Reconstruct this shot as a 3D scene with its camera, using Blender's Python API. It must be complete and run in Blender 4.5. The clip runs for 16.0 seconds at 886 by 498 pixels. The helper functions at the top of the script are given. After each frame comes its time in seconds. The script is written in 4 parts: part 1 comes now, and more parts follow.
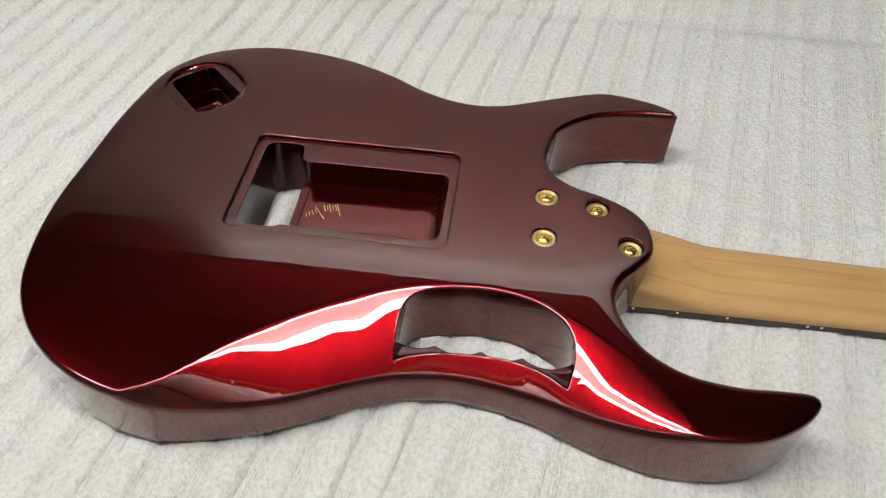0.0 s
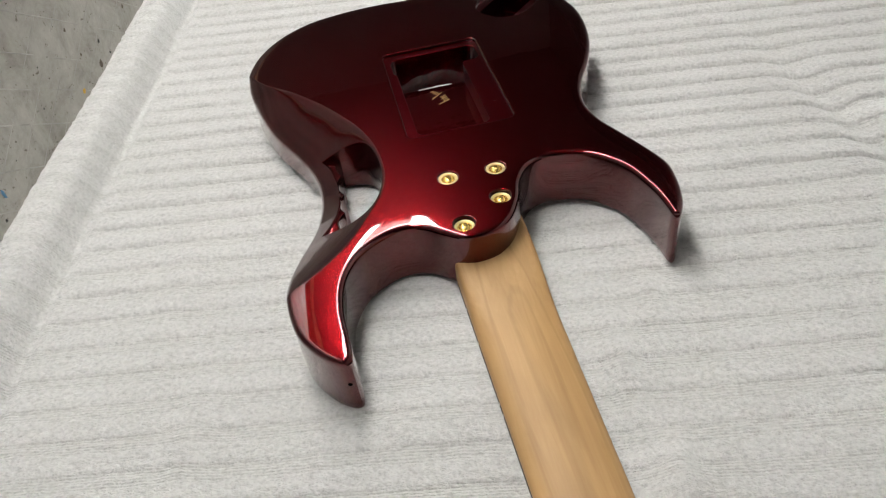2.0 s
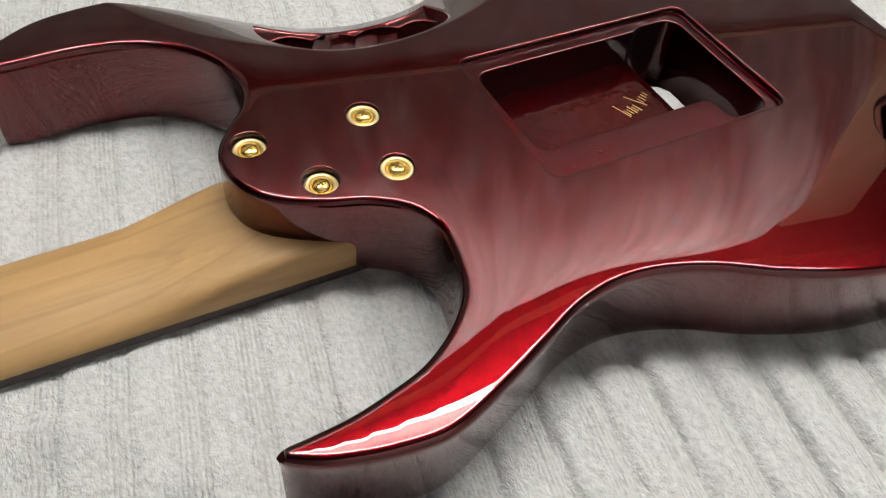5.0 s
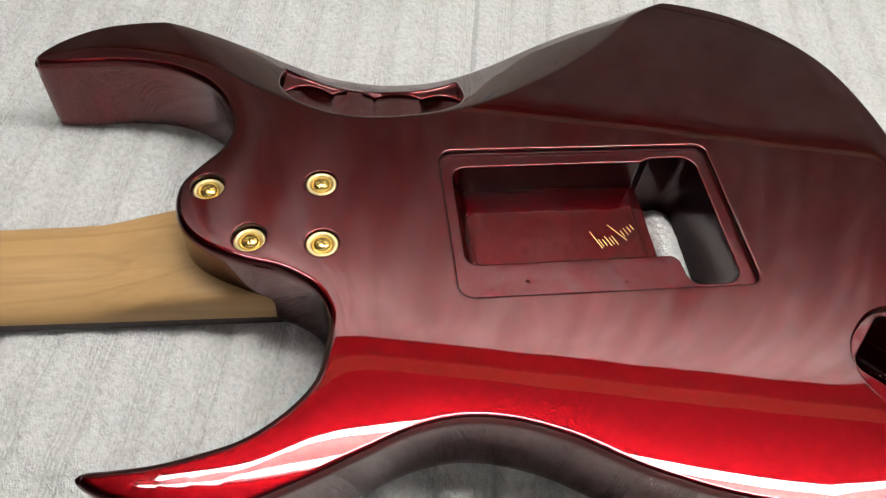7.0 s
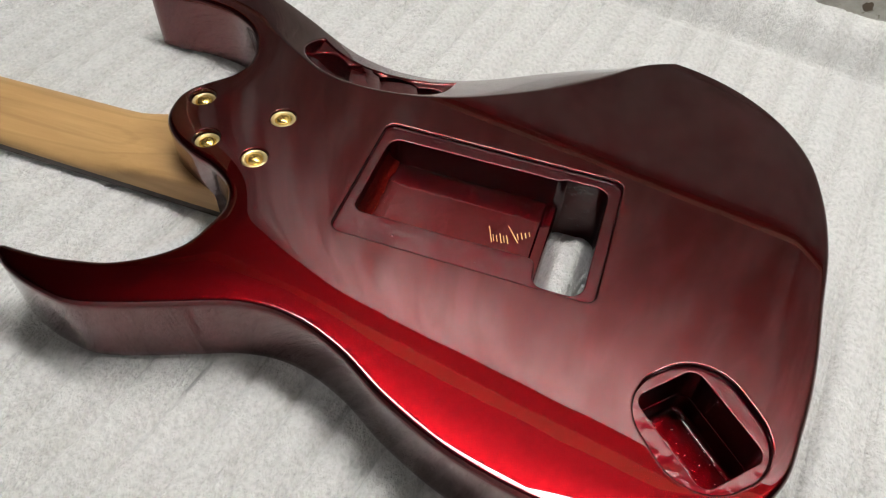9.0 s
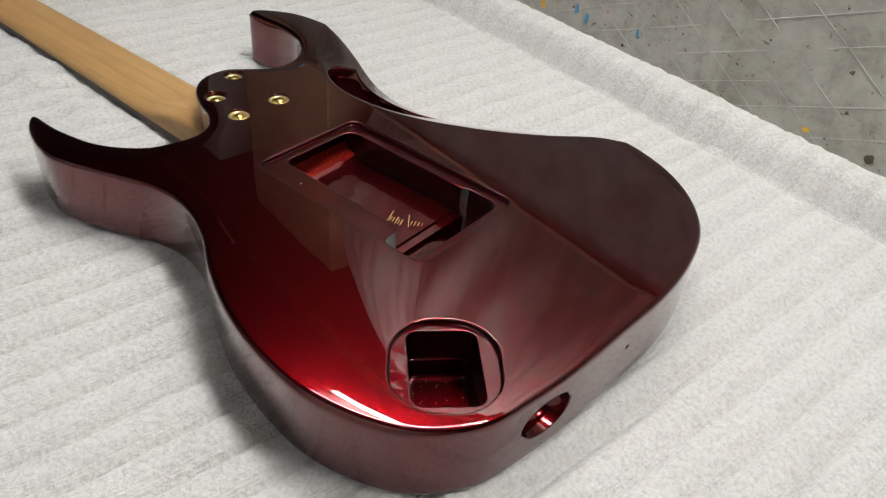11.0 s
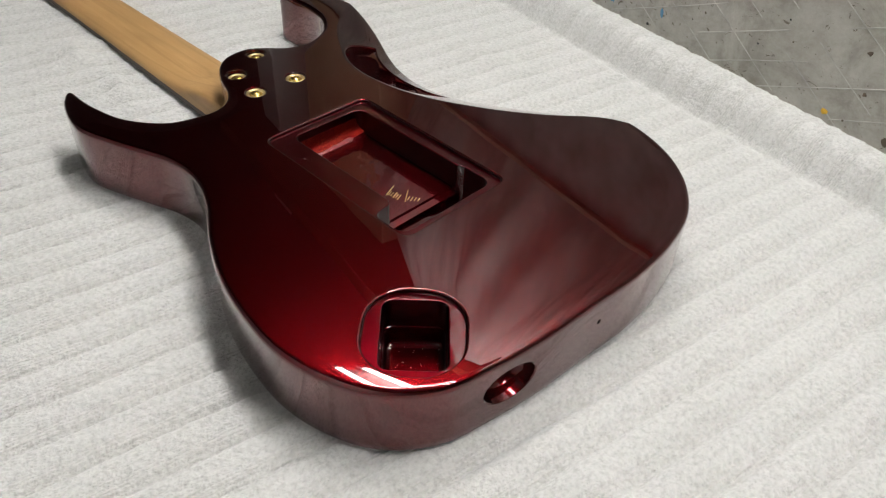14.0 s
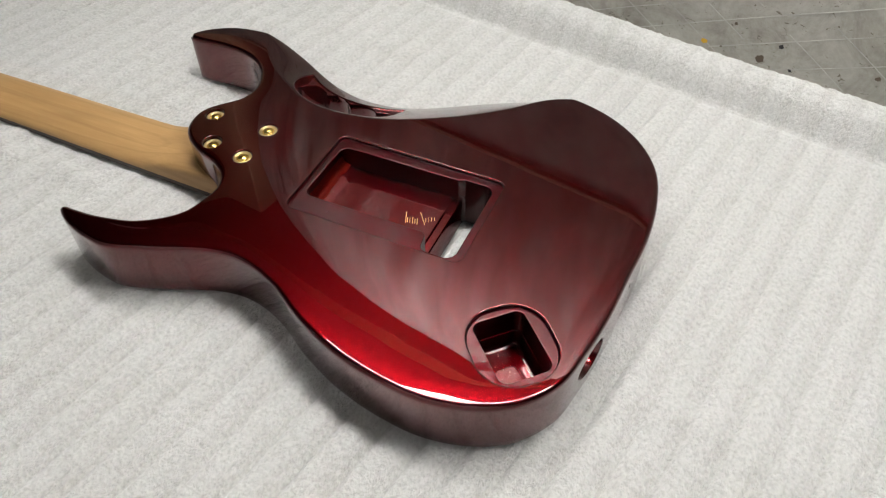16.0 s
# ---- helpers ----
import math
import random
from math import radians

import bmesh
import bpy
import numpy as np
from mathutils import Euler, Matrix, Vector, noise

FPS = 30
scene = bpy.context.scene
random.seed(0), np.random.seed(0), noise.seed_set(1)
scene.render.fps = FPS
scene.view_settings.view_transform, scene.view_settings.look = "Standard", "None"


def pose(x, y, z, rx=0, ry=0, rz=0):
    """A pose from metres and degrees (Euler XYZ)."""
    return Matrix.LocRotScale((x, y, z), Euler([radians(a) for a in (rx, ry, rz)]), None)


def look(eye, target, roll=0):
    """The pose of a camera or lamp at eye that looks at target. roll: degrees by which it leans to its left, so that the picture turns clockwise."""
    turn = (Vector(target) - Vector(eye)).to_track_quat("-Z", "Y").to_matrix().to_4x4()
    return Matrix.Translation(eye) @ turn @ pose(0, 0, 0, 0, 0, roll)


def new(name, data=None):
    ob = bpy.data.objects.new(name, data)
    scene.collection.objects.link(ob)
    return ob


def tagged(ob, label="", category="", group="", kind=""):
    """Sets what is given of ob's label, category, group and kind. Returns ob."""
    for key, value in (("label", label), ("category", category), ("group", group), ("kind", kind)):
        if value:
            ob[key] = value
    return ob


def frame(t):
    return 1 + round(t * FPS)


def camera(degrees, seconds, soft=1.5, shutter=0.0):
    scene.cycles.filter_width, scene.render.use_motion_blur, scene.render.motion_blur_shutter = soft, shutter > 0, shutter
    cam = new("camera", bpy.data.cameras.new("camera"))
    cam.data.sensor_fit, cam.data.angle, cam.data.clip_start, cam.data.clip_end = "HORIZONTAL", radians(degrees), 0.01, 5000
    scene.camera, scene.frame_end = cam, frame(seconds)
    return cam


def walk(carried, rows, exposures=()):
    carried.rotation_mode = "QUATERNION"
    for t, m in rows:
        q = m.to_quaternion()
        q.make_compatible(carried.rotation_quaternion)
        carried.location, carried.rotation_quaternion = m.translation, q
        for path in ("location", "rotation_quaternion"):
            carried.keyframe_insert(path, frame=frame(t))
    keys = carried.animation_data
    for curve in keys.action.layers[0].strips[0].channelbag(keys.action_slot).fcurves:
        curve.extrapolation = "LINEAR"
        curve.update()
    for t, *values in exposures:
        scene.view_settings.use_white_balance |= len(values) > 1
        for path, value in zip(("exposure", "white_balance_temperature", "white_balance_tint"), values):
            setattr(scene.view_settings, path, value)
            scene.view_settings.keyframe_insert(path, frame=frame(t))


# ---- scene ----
cam = camera(60.56, 16.0, soft=1.2)
PATH = [
    (0, (0.1019, -0.3323, 0.3776), (-0.0501, 0.9930, -1.1126), 1.23),
    (0.5, (0.2038, -0.2885, 0.3424), (-0.2946, 0.9594, -1.1389), -2.16),
    (1, (0.3296, -0.2960, 0.3534), (-0.4428, 0.8149, -1.1195), -6.16),
    (1.5, (0.5226, -0.2072, 0.3712), (-0.8193, 0.3979, -0.9827), -9.44),
    (2, (0.5568, -0.0788, 0.3758), (-0.9021, 0.0954, -0.9811), -8.41),
    (2.5, (0.5605, 0.0836, 0.3580), (-0.8750, -0.3556, -0.9634), -4.01),
    (3, (0.3883, 0.2149, 0.3413), (-0.6917, -0.8222, -0.9846), -2.36),
    (3.5, (0.2896, 0.2241, 0.2993), (-0.4451, -1.0324, -1.0723), 1.01),
    (4, (0.2769, 0.2511, 0.2698), (-0.3582, -1.0025, -1.1532), 2.66),
    (4.5, (0.2634, 0.2270, 0.2621), (-0.4598, -0.8725, -1.2439), 7.20),
    (5, (0.2361, 0.2180, 0.2686), (-0.4884, -0.8242, -1.2771), 8.58),
    (7.5, (0.0780, 0.2285, 0.3190), (0.0029, -0.9495, -1.2954), 4.79),
    (8, (0.0366, 0.2430, 0.3139), (0.1102, -0.9558, -1.2853), 2.72),
    (8.5, (0.0067, 0.2704, 0.3273), (0.1636, -0.9939, -1.2145), 5.56),
    (9, (-0.0557, 0.2780, 0.3341), (0.2884, -0.9536, -1.2037), 3.57),
    (9.5, (-0.1284, 0.2959, 0.3340), (0.4057, -0.9636, -1.1249), 4.23),
    (12, (-0.2968, 0.3020, 0.2837), (0.7756, -0.9149, -0.8863), 4.80),
    (12.5, (-0.3010, 0.2797, 0.2873), (0.8103, -0.8871, -0.8974), 4.47),
    (13, (-0.3032, 0.2649, 0.2909), (0.8365, -0.8614, -0.9060), 3.96),
    (13.5, (-0.3005, 0.2823, 0.2943), (0.7712, -0.8827, -0.9280), 5.73),
    (14, (-0.3113, 0.2830, 0.3177), (0.7268, -0.8388, -0.9722), 2.97),
    (14.5, (-0.3092, 0.3141, 0.3590), (0.6322, -0.8355, -0.9797), 2.07),
    (15, (-0.2701, 0.3477, 0.3846), (0.4999, -0.8625, -1.0092), 2.32),
    (15.5, (-0.2392, 0.3532, 0.4044), (0.4478, -0.8577, -1.0314), -0.43),
    (16, (-0.2020, 0.3610, 0.4181), (0.3765, -0.8730, -1.0457), -0.86),
]
walk(cam, [(t, look(eye, target, roll)) for t, eye, target, roll in PATH])

# ---------------------------------------------------------------- axes of the bench
BENCH_TURN = radians(-11)          # the back panel runs 11 degrees off the guitar's length
BU = Vector((math.cos(BENCH_TURN), math.sin(BENCH_TURN), 0))
BV = Vector((-math.sin(BENCH_TURN), math.cos(BENCH_TURN), 0))
PANEL_V = -0.345                   # face of the back panel
SHEET_V = -0.55                    # white sheeting hanging behind it
BACK_V = SHEET_V - 0.20            # dark boards behind the sheeting
BENCH = Matrix.Rotation(BENCH_TURN, 4, "Z")


def bench(u, v, z):
    return BU * u + BV * v + Vector((0, 0, z))


# ---------------------------------------------------------------- world and lamps
world = bpy.data.worlds.new("room_world")
scene.world = world
world.use_nodes = True
world.node_tree.nodes["Background"].inputs["Color"].default_value = (0.75, 0.78, 0.8, 1)
world.node_tree.nodes["Background"].inputs["Strength"].default_value = 0.02
TUBE_POWER = 64.0
FILL_TUBE_POWER = 18.0


# ---------------------------------------------------------------- materials
def material(name):
    m = bpy.data.materials.new(name)
    m.use_nodes = True
    nt = m.node_tree
    return m, nt, nt.nodes["Principled BSDF"]


def node(nt, kind, **values):
    n = nt.nodes.new(kind)
    for key, value in values.items():
        if key in n.inputs:
            n.inputs[key].default_value = value
    return n


def coords(nt, kind="Object", scale=(1, 1, 1), turn=(0, 0, 0)):
    c = nt.nodes.new("ShaderNodeTexCoord")
    mp = nt.nodes.new("ShaderNodeMapping")
    mp.inputs["Scale"].default_value = scale
    mp.inputs["Rotation"].default_value = turn
    nt.links.new(c.outputs[kind], mp.inputs["Vector"])
    return mp.outputs["Vector"]


def noise_tex(nt, vec, scale, detail=4.0, rough=0.55, distortion=0.0):
    n = node(nt, "ShaderNodeTexNoise", Scale=scale, Detail=detail, Roughness=rough, Distortion=distortion)
    nt.links.new(vec, n.inputs["Vector"])
    return n.outputs["Fac"]


def ramp(nt, fac, stops):
    r = nt.nodes.new("ShaderNodeValToRGB")
    while len(r.color_ramp.elements) < len(stops):
        r.color_ramp.elements.new(0.5)
    for e, (p, c) in zip(r.color_ramp.elements, stops):
        e.position = p
        e.color = (*c, 1) if len(c) == 3 else c
    nt.links.new(fac, r.inputs["Fac"])
    return r.outputs["Color"]


def mix(nt, fac, a, b, blend="MIX"):
    m = nt.nodes.new("ShaderNodeMix")
    m.data_type, m.blend_type = "RGBA", blend
    for slot, value in ((0, fac), (6, a), (7, b)):
        if isinstance(value, (int, float)):
            m.inputs[slot].default_value = value
        elif isinstance(value, tuple):
            m.inputs[slot].default_value = (*value, 1)
        else:
            nt.links.new(value, m.inputs[slot])
    return m.outputs[2]


def bump(nt, height, strength, distance, to, after=None):
    b = node(nt, "ShaderNodeBump", Strength=strength, Distance=distance)
    nt.links.new(height, b.inputs["Height"])
    if after:
        nt.links.new(after, b.inputs["Normal"])
    if to:
        nt.links.new(b.outputs["Normal"], to)
    return b.outputs["Normal"]


def lacquer_material(name, wavy, low, high, coat=1.0, gloss=0.012, flake_rough=0.32):
    """Candy red over fine metal flake, under a thick clear coat."""
    m, nt, p = material(name)
    v = coords(nt)
    flake = noise_tex(nt, v, 2600, 1.0)
    cloud = noise_tex(nt, v, 14, 3.0)
    base = ramp(nt, cloud, [(0.3, low), (0.7, high)])
    spark = ramp(nt, flake, [(0.35, (0.93, 0.93, 0.93)), (0.7, (1.08, 1.06, 1.06))])
    nt.links.new(mix(nt, 1.0, base, spark, "MULTIPLY"), p.inputs["Base Color"])
    p.inputs["Metallic"].default_value = 1.0
    p.inputs["Roughness"].default_value = flake_rough
    p.inputs["Coat Weight"].default_value = coat
    p.inputs["Coat IOR"].default_value = 1.53
    smear = noise_tex(nt, v, 22, 5.0, 0.7, 1.2)
    haze = ramp(nt, smear, [(0.45, (gloss,) * 3), (0.75, (gloss * 2.2,) * 3)])
    nt.links.new(haze, p.inputs["Coat Roughness"])
    waves = noise_tex(nt, v, 125 if wavy else 30, 1.5, 0.4)
    b = node(nt, "ShaderNodeBump", Strength=wavy or 0.08, Distance=0.0012 if wavy else 0.0005)
    nt.links.new(waves, b.inputs["Height"])
    nt.links.new(b.outputs["Normal"], p.inputs["Coat Normal"])
    return m


LACQUER = lacquer_material("candy_red_lacquer", 0, (0.078, 0.0010, 0.0021), (0.090, 0.0012, 0.0025), 1.0, 0.005, 0.25)
# darker copy of the lacquer; shade of rout walls and bores in its colour
SHADED_LACQUER = lacquer_material("candy_red_lacquer_shaded", 0.25, (0.030, 0.0003, 0.0010), (0.044, 0.0004, 0.0013), 0.8, 0.010, 0.34)
LEDGE = lacquer_material("candy_red_lacquer_on_ledges", 0.26, (0.080, 0.0006, 0.0032), (0.092, 0.0007, 0.0037), 1.0, 0.006, 0.28)
# brighter copy for the rout floors, their lamp light put into the colour
LIT_LACQUER = lacquer_material("candy_red_lacquer_lit", 0.16, (0.120, 0.0007, 0.0028), (0.145, 0.0008, 0.0033), 1.0, 0.005, 0.25)


def maple_material():
    m, nt, p = material("satin_maple")
    v = coords(nt, scale=(1.6, 22, 22))
    grain = noise_tex(nt, v, 9, 6.0, 0.6, 0.8)
    v2 = coords(nt, scale=(0.35, 5, 5))
    w = node(nt, "ShaderNodeTexWave", Scale=5.5, Distortion=7.0, Detail=2.5)
    w.inputs["Detail Scale"].default_value = 1.3
    w.wave_type = "RINGS"
    nt.links.new(v2, w.inputs["Vector"])
    rings = ramp(nt, w.outputs["Fac"], [(0.0, (0.86, 0.84, 0.80)), (0.14, (1, 1, 1)), (1.0, (1, 1, 1))])
    base = ramp(nt, grain, [(0.28, (0.370, 0.210, 0.080)), (0.55, (0.420, 0.250, 0.100)), (0.8, (0.462, 0.285, 0.122))])
    blotch = ramp(nt, noise_tex(nt, coords(nt, scale=(3, 10, 10)), 4, 2.0), [(0.35, (0.92, 0.90, 0.88)), (0.7, (1.04, 1.03, 1.0))])
    nt.links.new(mix(nt, 1.0, mix(nt, 0.8, base, rings, "MULTIPLY"), blotch, "MULTIPLY"), p.inputs["Base Color"])
    p.inputs["Roughness"].default_value = 0.56
    p.inputs["Coat Weight"].default_value = 0.06
    p.inputs["Coat Roughness"].default_value = 0.4
    bump(nt, grain, 0.06, 0.0004, p.inputs["Normal"])
    return m


MAPLE = maple_material()


def plain_material(name, colour, rough, metal=0.0, vary=0.12, scale=60.0, relief=0.0):
    m, nt, p = material(name)
    n = noise_tex(nt, coords(nt), scale, 5.0)
    low, high = tuple(c * (1 - vary) for c in colour), tuple(c * (1 + vary) for c in colour)
    nt.links.new(ramp(nt, n, [(0.3, low), (0.7, high)]), p.inputs["Base Color"])
    p.inputs["Roughness"].default_value = rough
    p.inputs["Metallic"].default_value = metal
    if relief:
        bump(nt, n, 0.4, relief, p.inputs["Normal"])
    return m


ROSEWOOD = plain_material("dark_rosewood", (0.035, 0.020, 0.016), 0.5, vary=0.35, scale=240)
PEARL = plain_material("white_dot", (0.75, 0.73, 0.68), 0.35)
GOLD = plain_material("gold_plate", (0.88, 0.62, 0.18), 0.27, 1.0, 0.05)
GOLD_RIM = plain_material("pale_gold_rim", (0.70, 0.55, 0.29), 0.42, 1.0, 0.05)
GOLD_SLOT = plain_material("shaded_gold", (0.16, 0.10, 0.025), 0.5, 1.0, 0.1)
GOLD_INK = plain_material("gold_ink", (0.72, 0.50, 0.20), 0.4, 0.6, 0.08)


def rout_wall_material():
    """The routed sides: the same red over coarse, rough-cut wood."""
    m, nt, p = material("red_lacquer_on_rough_wood")
    v = coords(nt)
    grain = noise_tex(nt, v, 1100, 3.0, 0.7)
    nt.links.new(ramp(nt, grain, [(0.38, (0.09, 0.001, 0.002)), (0.55, (0.19, 0.005, 0.005)), (0.70, (0.50, 0.08, 0.03))]), p.inputs["Base Color"])
    p.inputs["Metallic"].default_value = 1.0
    p.inputs["Roughness"].default_value = 0.42
    p.inputs["Coat Weight"].default_value = 0.3
    p.inputs["Coat Roughness"].default_value = 0.12
    bump(nt, grain, 0.6, 0.0006, p.inputs["Normal"])
    return m


ROUT_WALL = rout_wall_material()
DUST = plain_material("pale_dust", (0.55, 0.48, 0.42), 0.8)


RIB = 0.0257                       # spacing of the towel's ribs


def towel_material():
    m, nt, p = material("white_plush_towel")
    v = coords(nt)
    along = coords(nt, scale=(1.0, 0.8, 1.0), turn=(0, 0, -BENCH_TURN))
    pile = noise_tex(nt, coords(nt, scale=(1.0, 0.35, 0.6), turn=(0, 0, 0.55)), 1500, 2.0, 0.6, 0.3)
    tuft = noise_tex(nt, along, 380, 3.0, 0.62, 0.1)
    lump = noise_tex(nt, along, 120, 3.0, 0.6)
    cloud = noise_tex(nt, v, 7, 3.0)

    def maths(kind, a, b):
        n = nt.nodes.new("ShaderNodeMath")
        n.operation = kind
        for slot, value in ((0, a), (1, b)):
            if isinstance(value, (int, float)):
                n.inputs[slot].default_value = value
            else:
                nt.links.new(value, n.inputs[slot])
        return n.outputs[0]
    # the flat-knit bands between the plush ribs, with their fine parallel rows, a little darker
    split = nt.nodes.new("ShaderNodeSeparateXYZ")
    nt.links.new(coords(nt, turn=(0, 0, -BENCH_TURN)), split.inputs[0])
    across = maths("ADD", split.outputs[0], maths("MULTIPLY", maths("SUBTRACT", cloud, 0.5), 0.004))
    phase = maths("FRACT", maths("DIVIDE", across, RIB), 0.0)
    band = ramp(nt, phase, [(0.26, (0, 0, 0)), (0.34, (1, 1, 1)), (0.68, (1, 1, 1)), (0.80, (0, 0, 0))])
    rows = maths("SINE", maths("MULTIPLY", across, 2 * math.pi / 0.0021), 0.0)
    knit = maths("MULTIPLY", maths("MULTIPLY", rows, band), maths("MULTIPLY", tuft, 1.6))
    # darker between tufts: shading among the pile put into the colour
    base = ramp(nt, tuft, [(0.32, (0.555, 0.549, 0.535)), (0.50, (0.66, 0.653, 0.637)), (0.68, (0.73, 0.723, 0.707))])
    tone = ramp(nt, cloud, [(0.3, (0.96, 0.96, 0.95)), (0.7, (1.0, 1.0, 1.0))])
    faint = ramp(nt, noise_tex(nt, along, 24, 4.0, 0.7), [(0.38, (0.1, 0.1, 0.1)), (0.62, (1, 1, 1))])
    # shade of the rib grooves painted into the colour, broken up by noise
    groove_shade = ramp(nt, phase, [(0.25, (1, 1, 1)), (0.34, (0.94, 0.94, 0.935)), (0.40, (0.95, 0.95, 0.945)), (0.58, (0.98, 0.98, 0.98))])
    rib_tone = mix(nt, 1.0, mix(nt, band, (1.0, 1.0, 1.0), (0.955, 0.955, 0.95)), mix(nt, faint, (1.0, 1.0, 1.0), groove_shade), "MULTIPLY")
    nt.links.new(mix(nt, 1.0, mix(nt, 1.0, base, tone, "MULTIPLY"), rib_tone, "MULTIPLY"), p.inputs["Base Color"])
    p.inputs["Roughness"].default_value = 0.95
    p.inputs["Specular IOR Level"].default_value = 0.1
    p.inputs["Sheen Weight"].default_value = 0.3
    p.inputs["Sheen Roughness"].default_value = 0.5
    woven = bump(nt, knit, 0.5, 0.0005, None)
    soft = bump(nt, lump, 0.50, 0.0034, None, woven)
    first = bump(nt, tuft, 0.72, 0.0030, None, soft)
    bump(nt, pile, 0.75, 0.0012, p.inputs["Normal"], first)
    return m


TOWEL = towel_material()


def panel_material():
    m, nt, p = material("stained_grey_board")
    v = coords(nt)
    big = noise_tex(nt, v, 6, 5.0, 0.65)
    mid = noise_tex(nt, v, 22, 5.0, 0.7, 0.8)
    fine = noise_tex(nt, v, 130, 5.0, 0.75)
    spots = noise_tex(nt, coords(nt, scale=(1, 1, 1.6)), 75, 3.0, 0.6, 2.0)
    base = ramp(nt, big, [(0.3, (0.375, 0.366, 0.335)), (0.7, (0.475, 0.466, 0.432))])
    grime = ramp(nt, mid, [(0.3, (0.62, 0.60, 0.56)), (0.5, (0.92, 0.91, 0.89)), (0.66, (1.06, 1.06, 1.05))])
    grit = ramp(nt, fine, [(0.3, (0.86, 0.85, 0.83)), (0.6, (1.03, 1.03, 1.03))])
    dirt = ramp(nt, spots, [(0.30, (0.40, 0.36, 0.31)), (0.355, (1, 1, 1))])
    col = mix(nt, 1.0, mix(nt, 1.0, base, grime, "MULTIPLY"), grit, "MULTIPLY")
    nt.links.new(mix(nt, 1.0, col, dirt, "MULTIPLY"), p.inputs["Base Color"])
    p.inputs["Roughness"].default_value = 0.55
    rough = bump(nt, fine, 0.3, 0.0006, None)
    bump(nt, mid, 0.3, 0.002, p.inputs["Normal"], rough)
    return m


PANEL = panel_material()
SCORE = plain_material("pale_score_edges", (0.405, 0.395, 0.365), 0.6, vary=0.3, scale=50)
PLASTER = plain_material("dull_plaster", (0.30, 0.30, 0.29), 0.85, vary=0.12, scale=6)
CEILING = plain_material("dark_ceiling_boards", (0.10, 0.10, 0.10), 0.9, vary=0.15, scale=5)
CONCRETE = plain_material("worn_concrete", (0.13, 0.125, 0.11), 0.8, vary=0.25, scale=9)
BENCHWOOD = plain_material("bench_plywood", (0.25, 0.17, 0.10), 0.6, vary=0.2, scale=20)
WHITE_METAL = plain_material("grey_enamel", (0.42, 0.42, 0.41), 0.4, vary=0.03)


def sheeting_material():
    m, nt, p = material("white_sheeting")
    # light and dark of the hanging folds painted in as tilted streaks
    fold_shade = noise_tex(nt, coords(nt, scale=(15, 15, 1.6), turn=(0, 0.30, 0)), 1.8, 3.0, 0.55, 0.4)
    cloud = noise_tex(nt, coords(nt), 7, 3.0)
    base = ramp(nt, fold_shade, [(0.34, (0.50, 0.50, 0.495)), (0.50, (0.62, 0.62, 0.61)), (0.64, (0.77, 0.77, 0.76))])
    tone = ramp(nt, cloud, [(0.3, (0.93, 0.93, 0.92)), (0.7, (1, 1, 1))])
    nt.links.new(mix(nt, 1.0, base, tone, "MULTIPLY"), p.inputs["Base Color"])
    p.inputs["Roughness"].default_value = 0.6
    return m


WHITE_BOARD = sheeting_material()
WHITE_WALL = plain_material("white_wall_paint", (0.78, 0.78, 0.77), 0.7, vary=0.05, scale=4)
DARK_BOARD = plain_material("dark_grey_board", (0.25, 0.245, 0.23), 0.65, vary=0.45, scale=28, relief=0.001)
LATH = plain_material("pale_orange_lath", (0.36, 0.22, 0.13), 0.6, vary=0.2, scale=15)
BOARDWOOD = plain_material("worn_orange_brown_board", (0.70, 0.46, 0.29), 0.6, vary=0.22, scale=9)
RAILWOOD = plain_material("orange_brown_wood", (0.13, 0.055, 0.02), 0.6, vary=0.2, scale=15)
BLACK_BOARD = plain_material("dark_backing", (0.03, 0.028, 0.026), 0.8)
YELLOW = plain_material("yellow_paint", (0.62, 0.36, 0.02), 0.5)
BLUE = plain_material("blue_paint", (0.10, 0.27, 0.46), 0.5)
PINK = plain_material("pink_paint", (0.52, 0.22, 0.26), 0.5)
BROWN = plain_material("brown_grime", (0.10, 0.075, 0.05), 0.7)
BLACK = plain_material("black_grime", (0.02, 0.02, 0.02), 0.7)


def glow_material(name, colour, power):
    m, nt, p = material(name)
    p.inputs["Base Color"].default_value = (0.9, 0.9, 0.9, 1)
    p.inputs["Emission Color"].default_value = (*colour, 1)
    p.inputs["Emission Strength"].default_value = power
    return m


TUBE_GLOW = glow_material("tube_glow", (1.0, 0.99, 0.965), TUBE_POWER)
FILL_GLOW = glow_material("fill_tube_glow", (1.0, 0.985, 0.96), FILL_TUBE_POWER)


# ---------------------------------------------------------------- mesh helpers
def link(name, bm, mat, parent=None, label="", smooth=True):
    me = bpy.data.meshes.new(name)
    bm.to_mesh(me)
    bm.free()
    for mm in (mat if isinstance(mat, (list, tuple)) else [mat]):
        me.materials.append(mm)
    if smooth:
        me.shade_smooth()
        me.set_sharp_from_angle(angle=radians(42))
    ob = new(name, me)
    if parent:
        ob.parent = parent
    if label:
        ob["label"] = label
    return ob


def part(name, bm, mat, parent, label="", smooth=True):
    return link(name, bm, mat, parent, label, smooth)


def empty(name):
    return new(name, None)


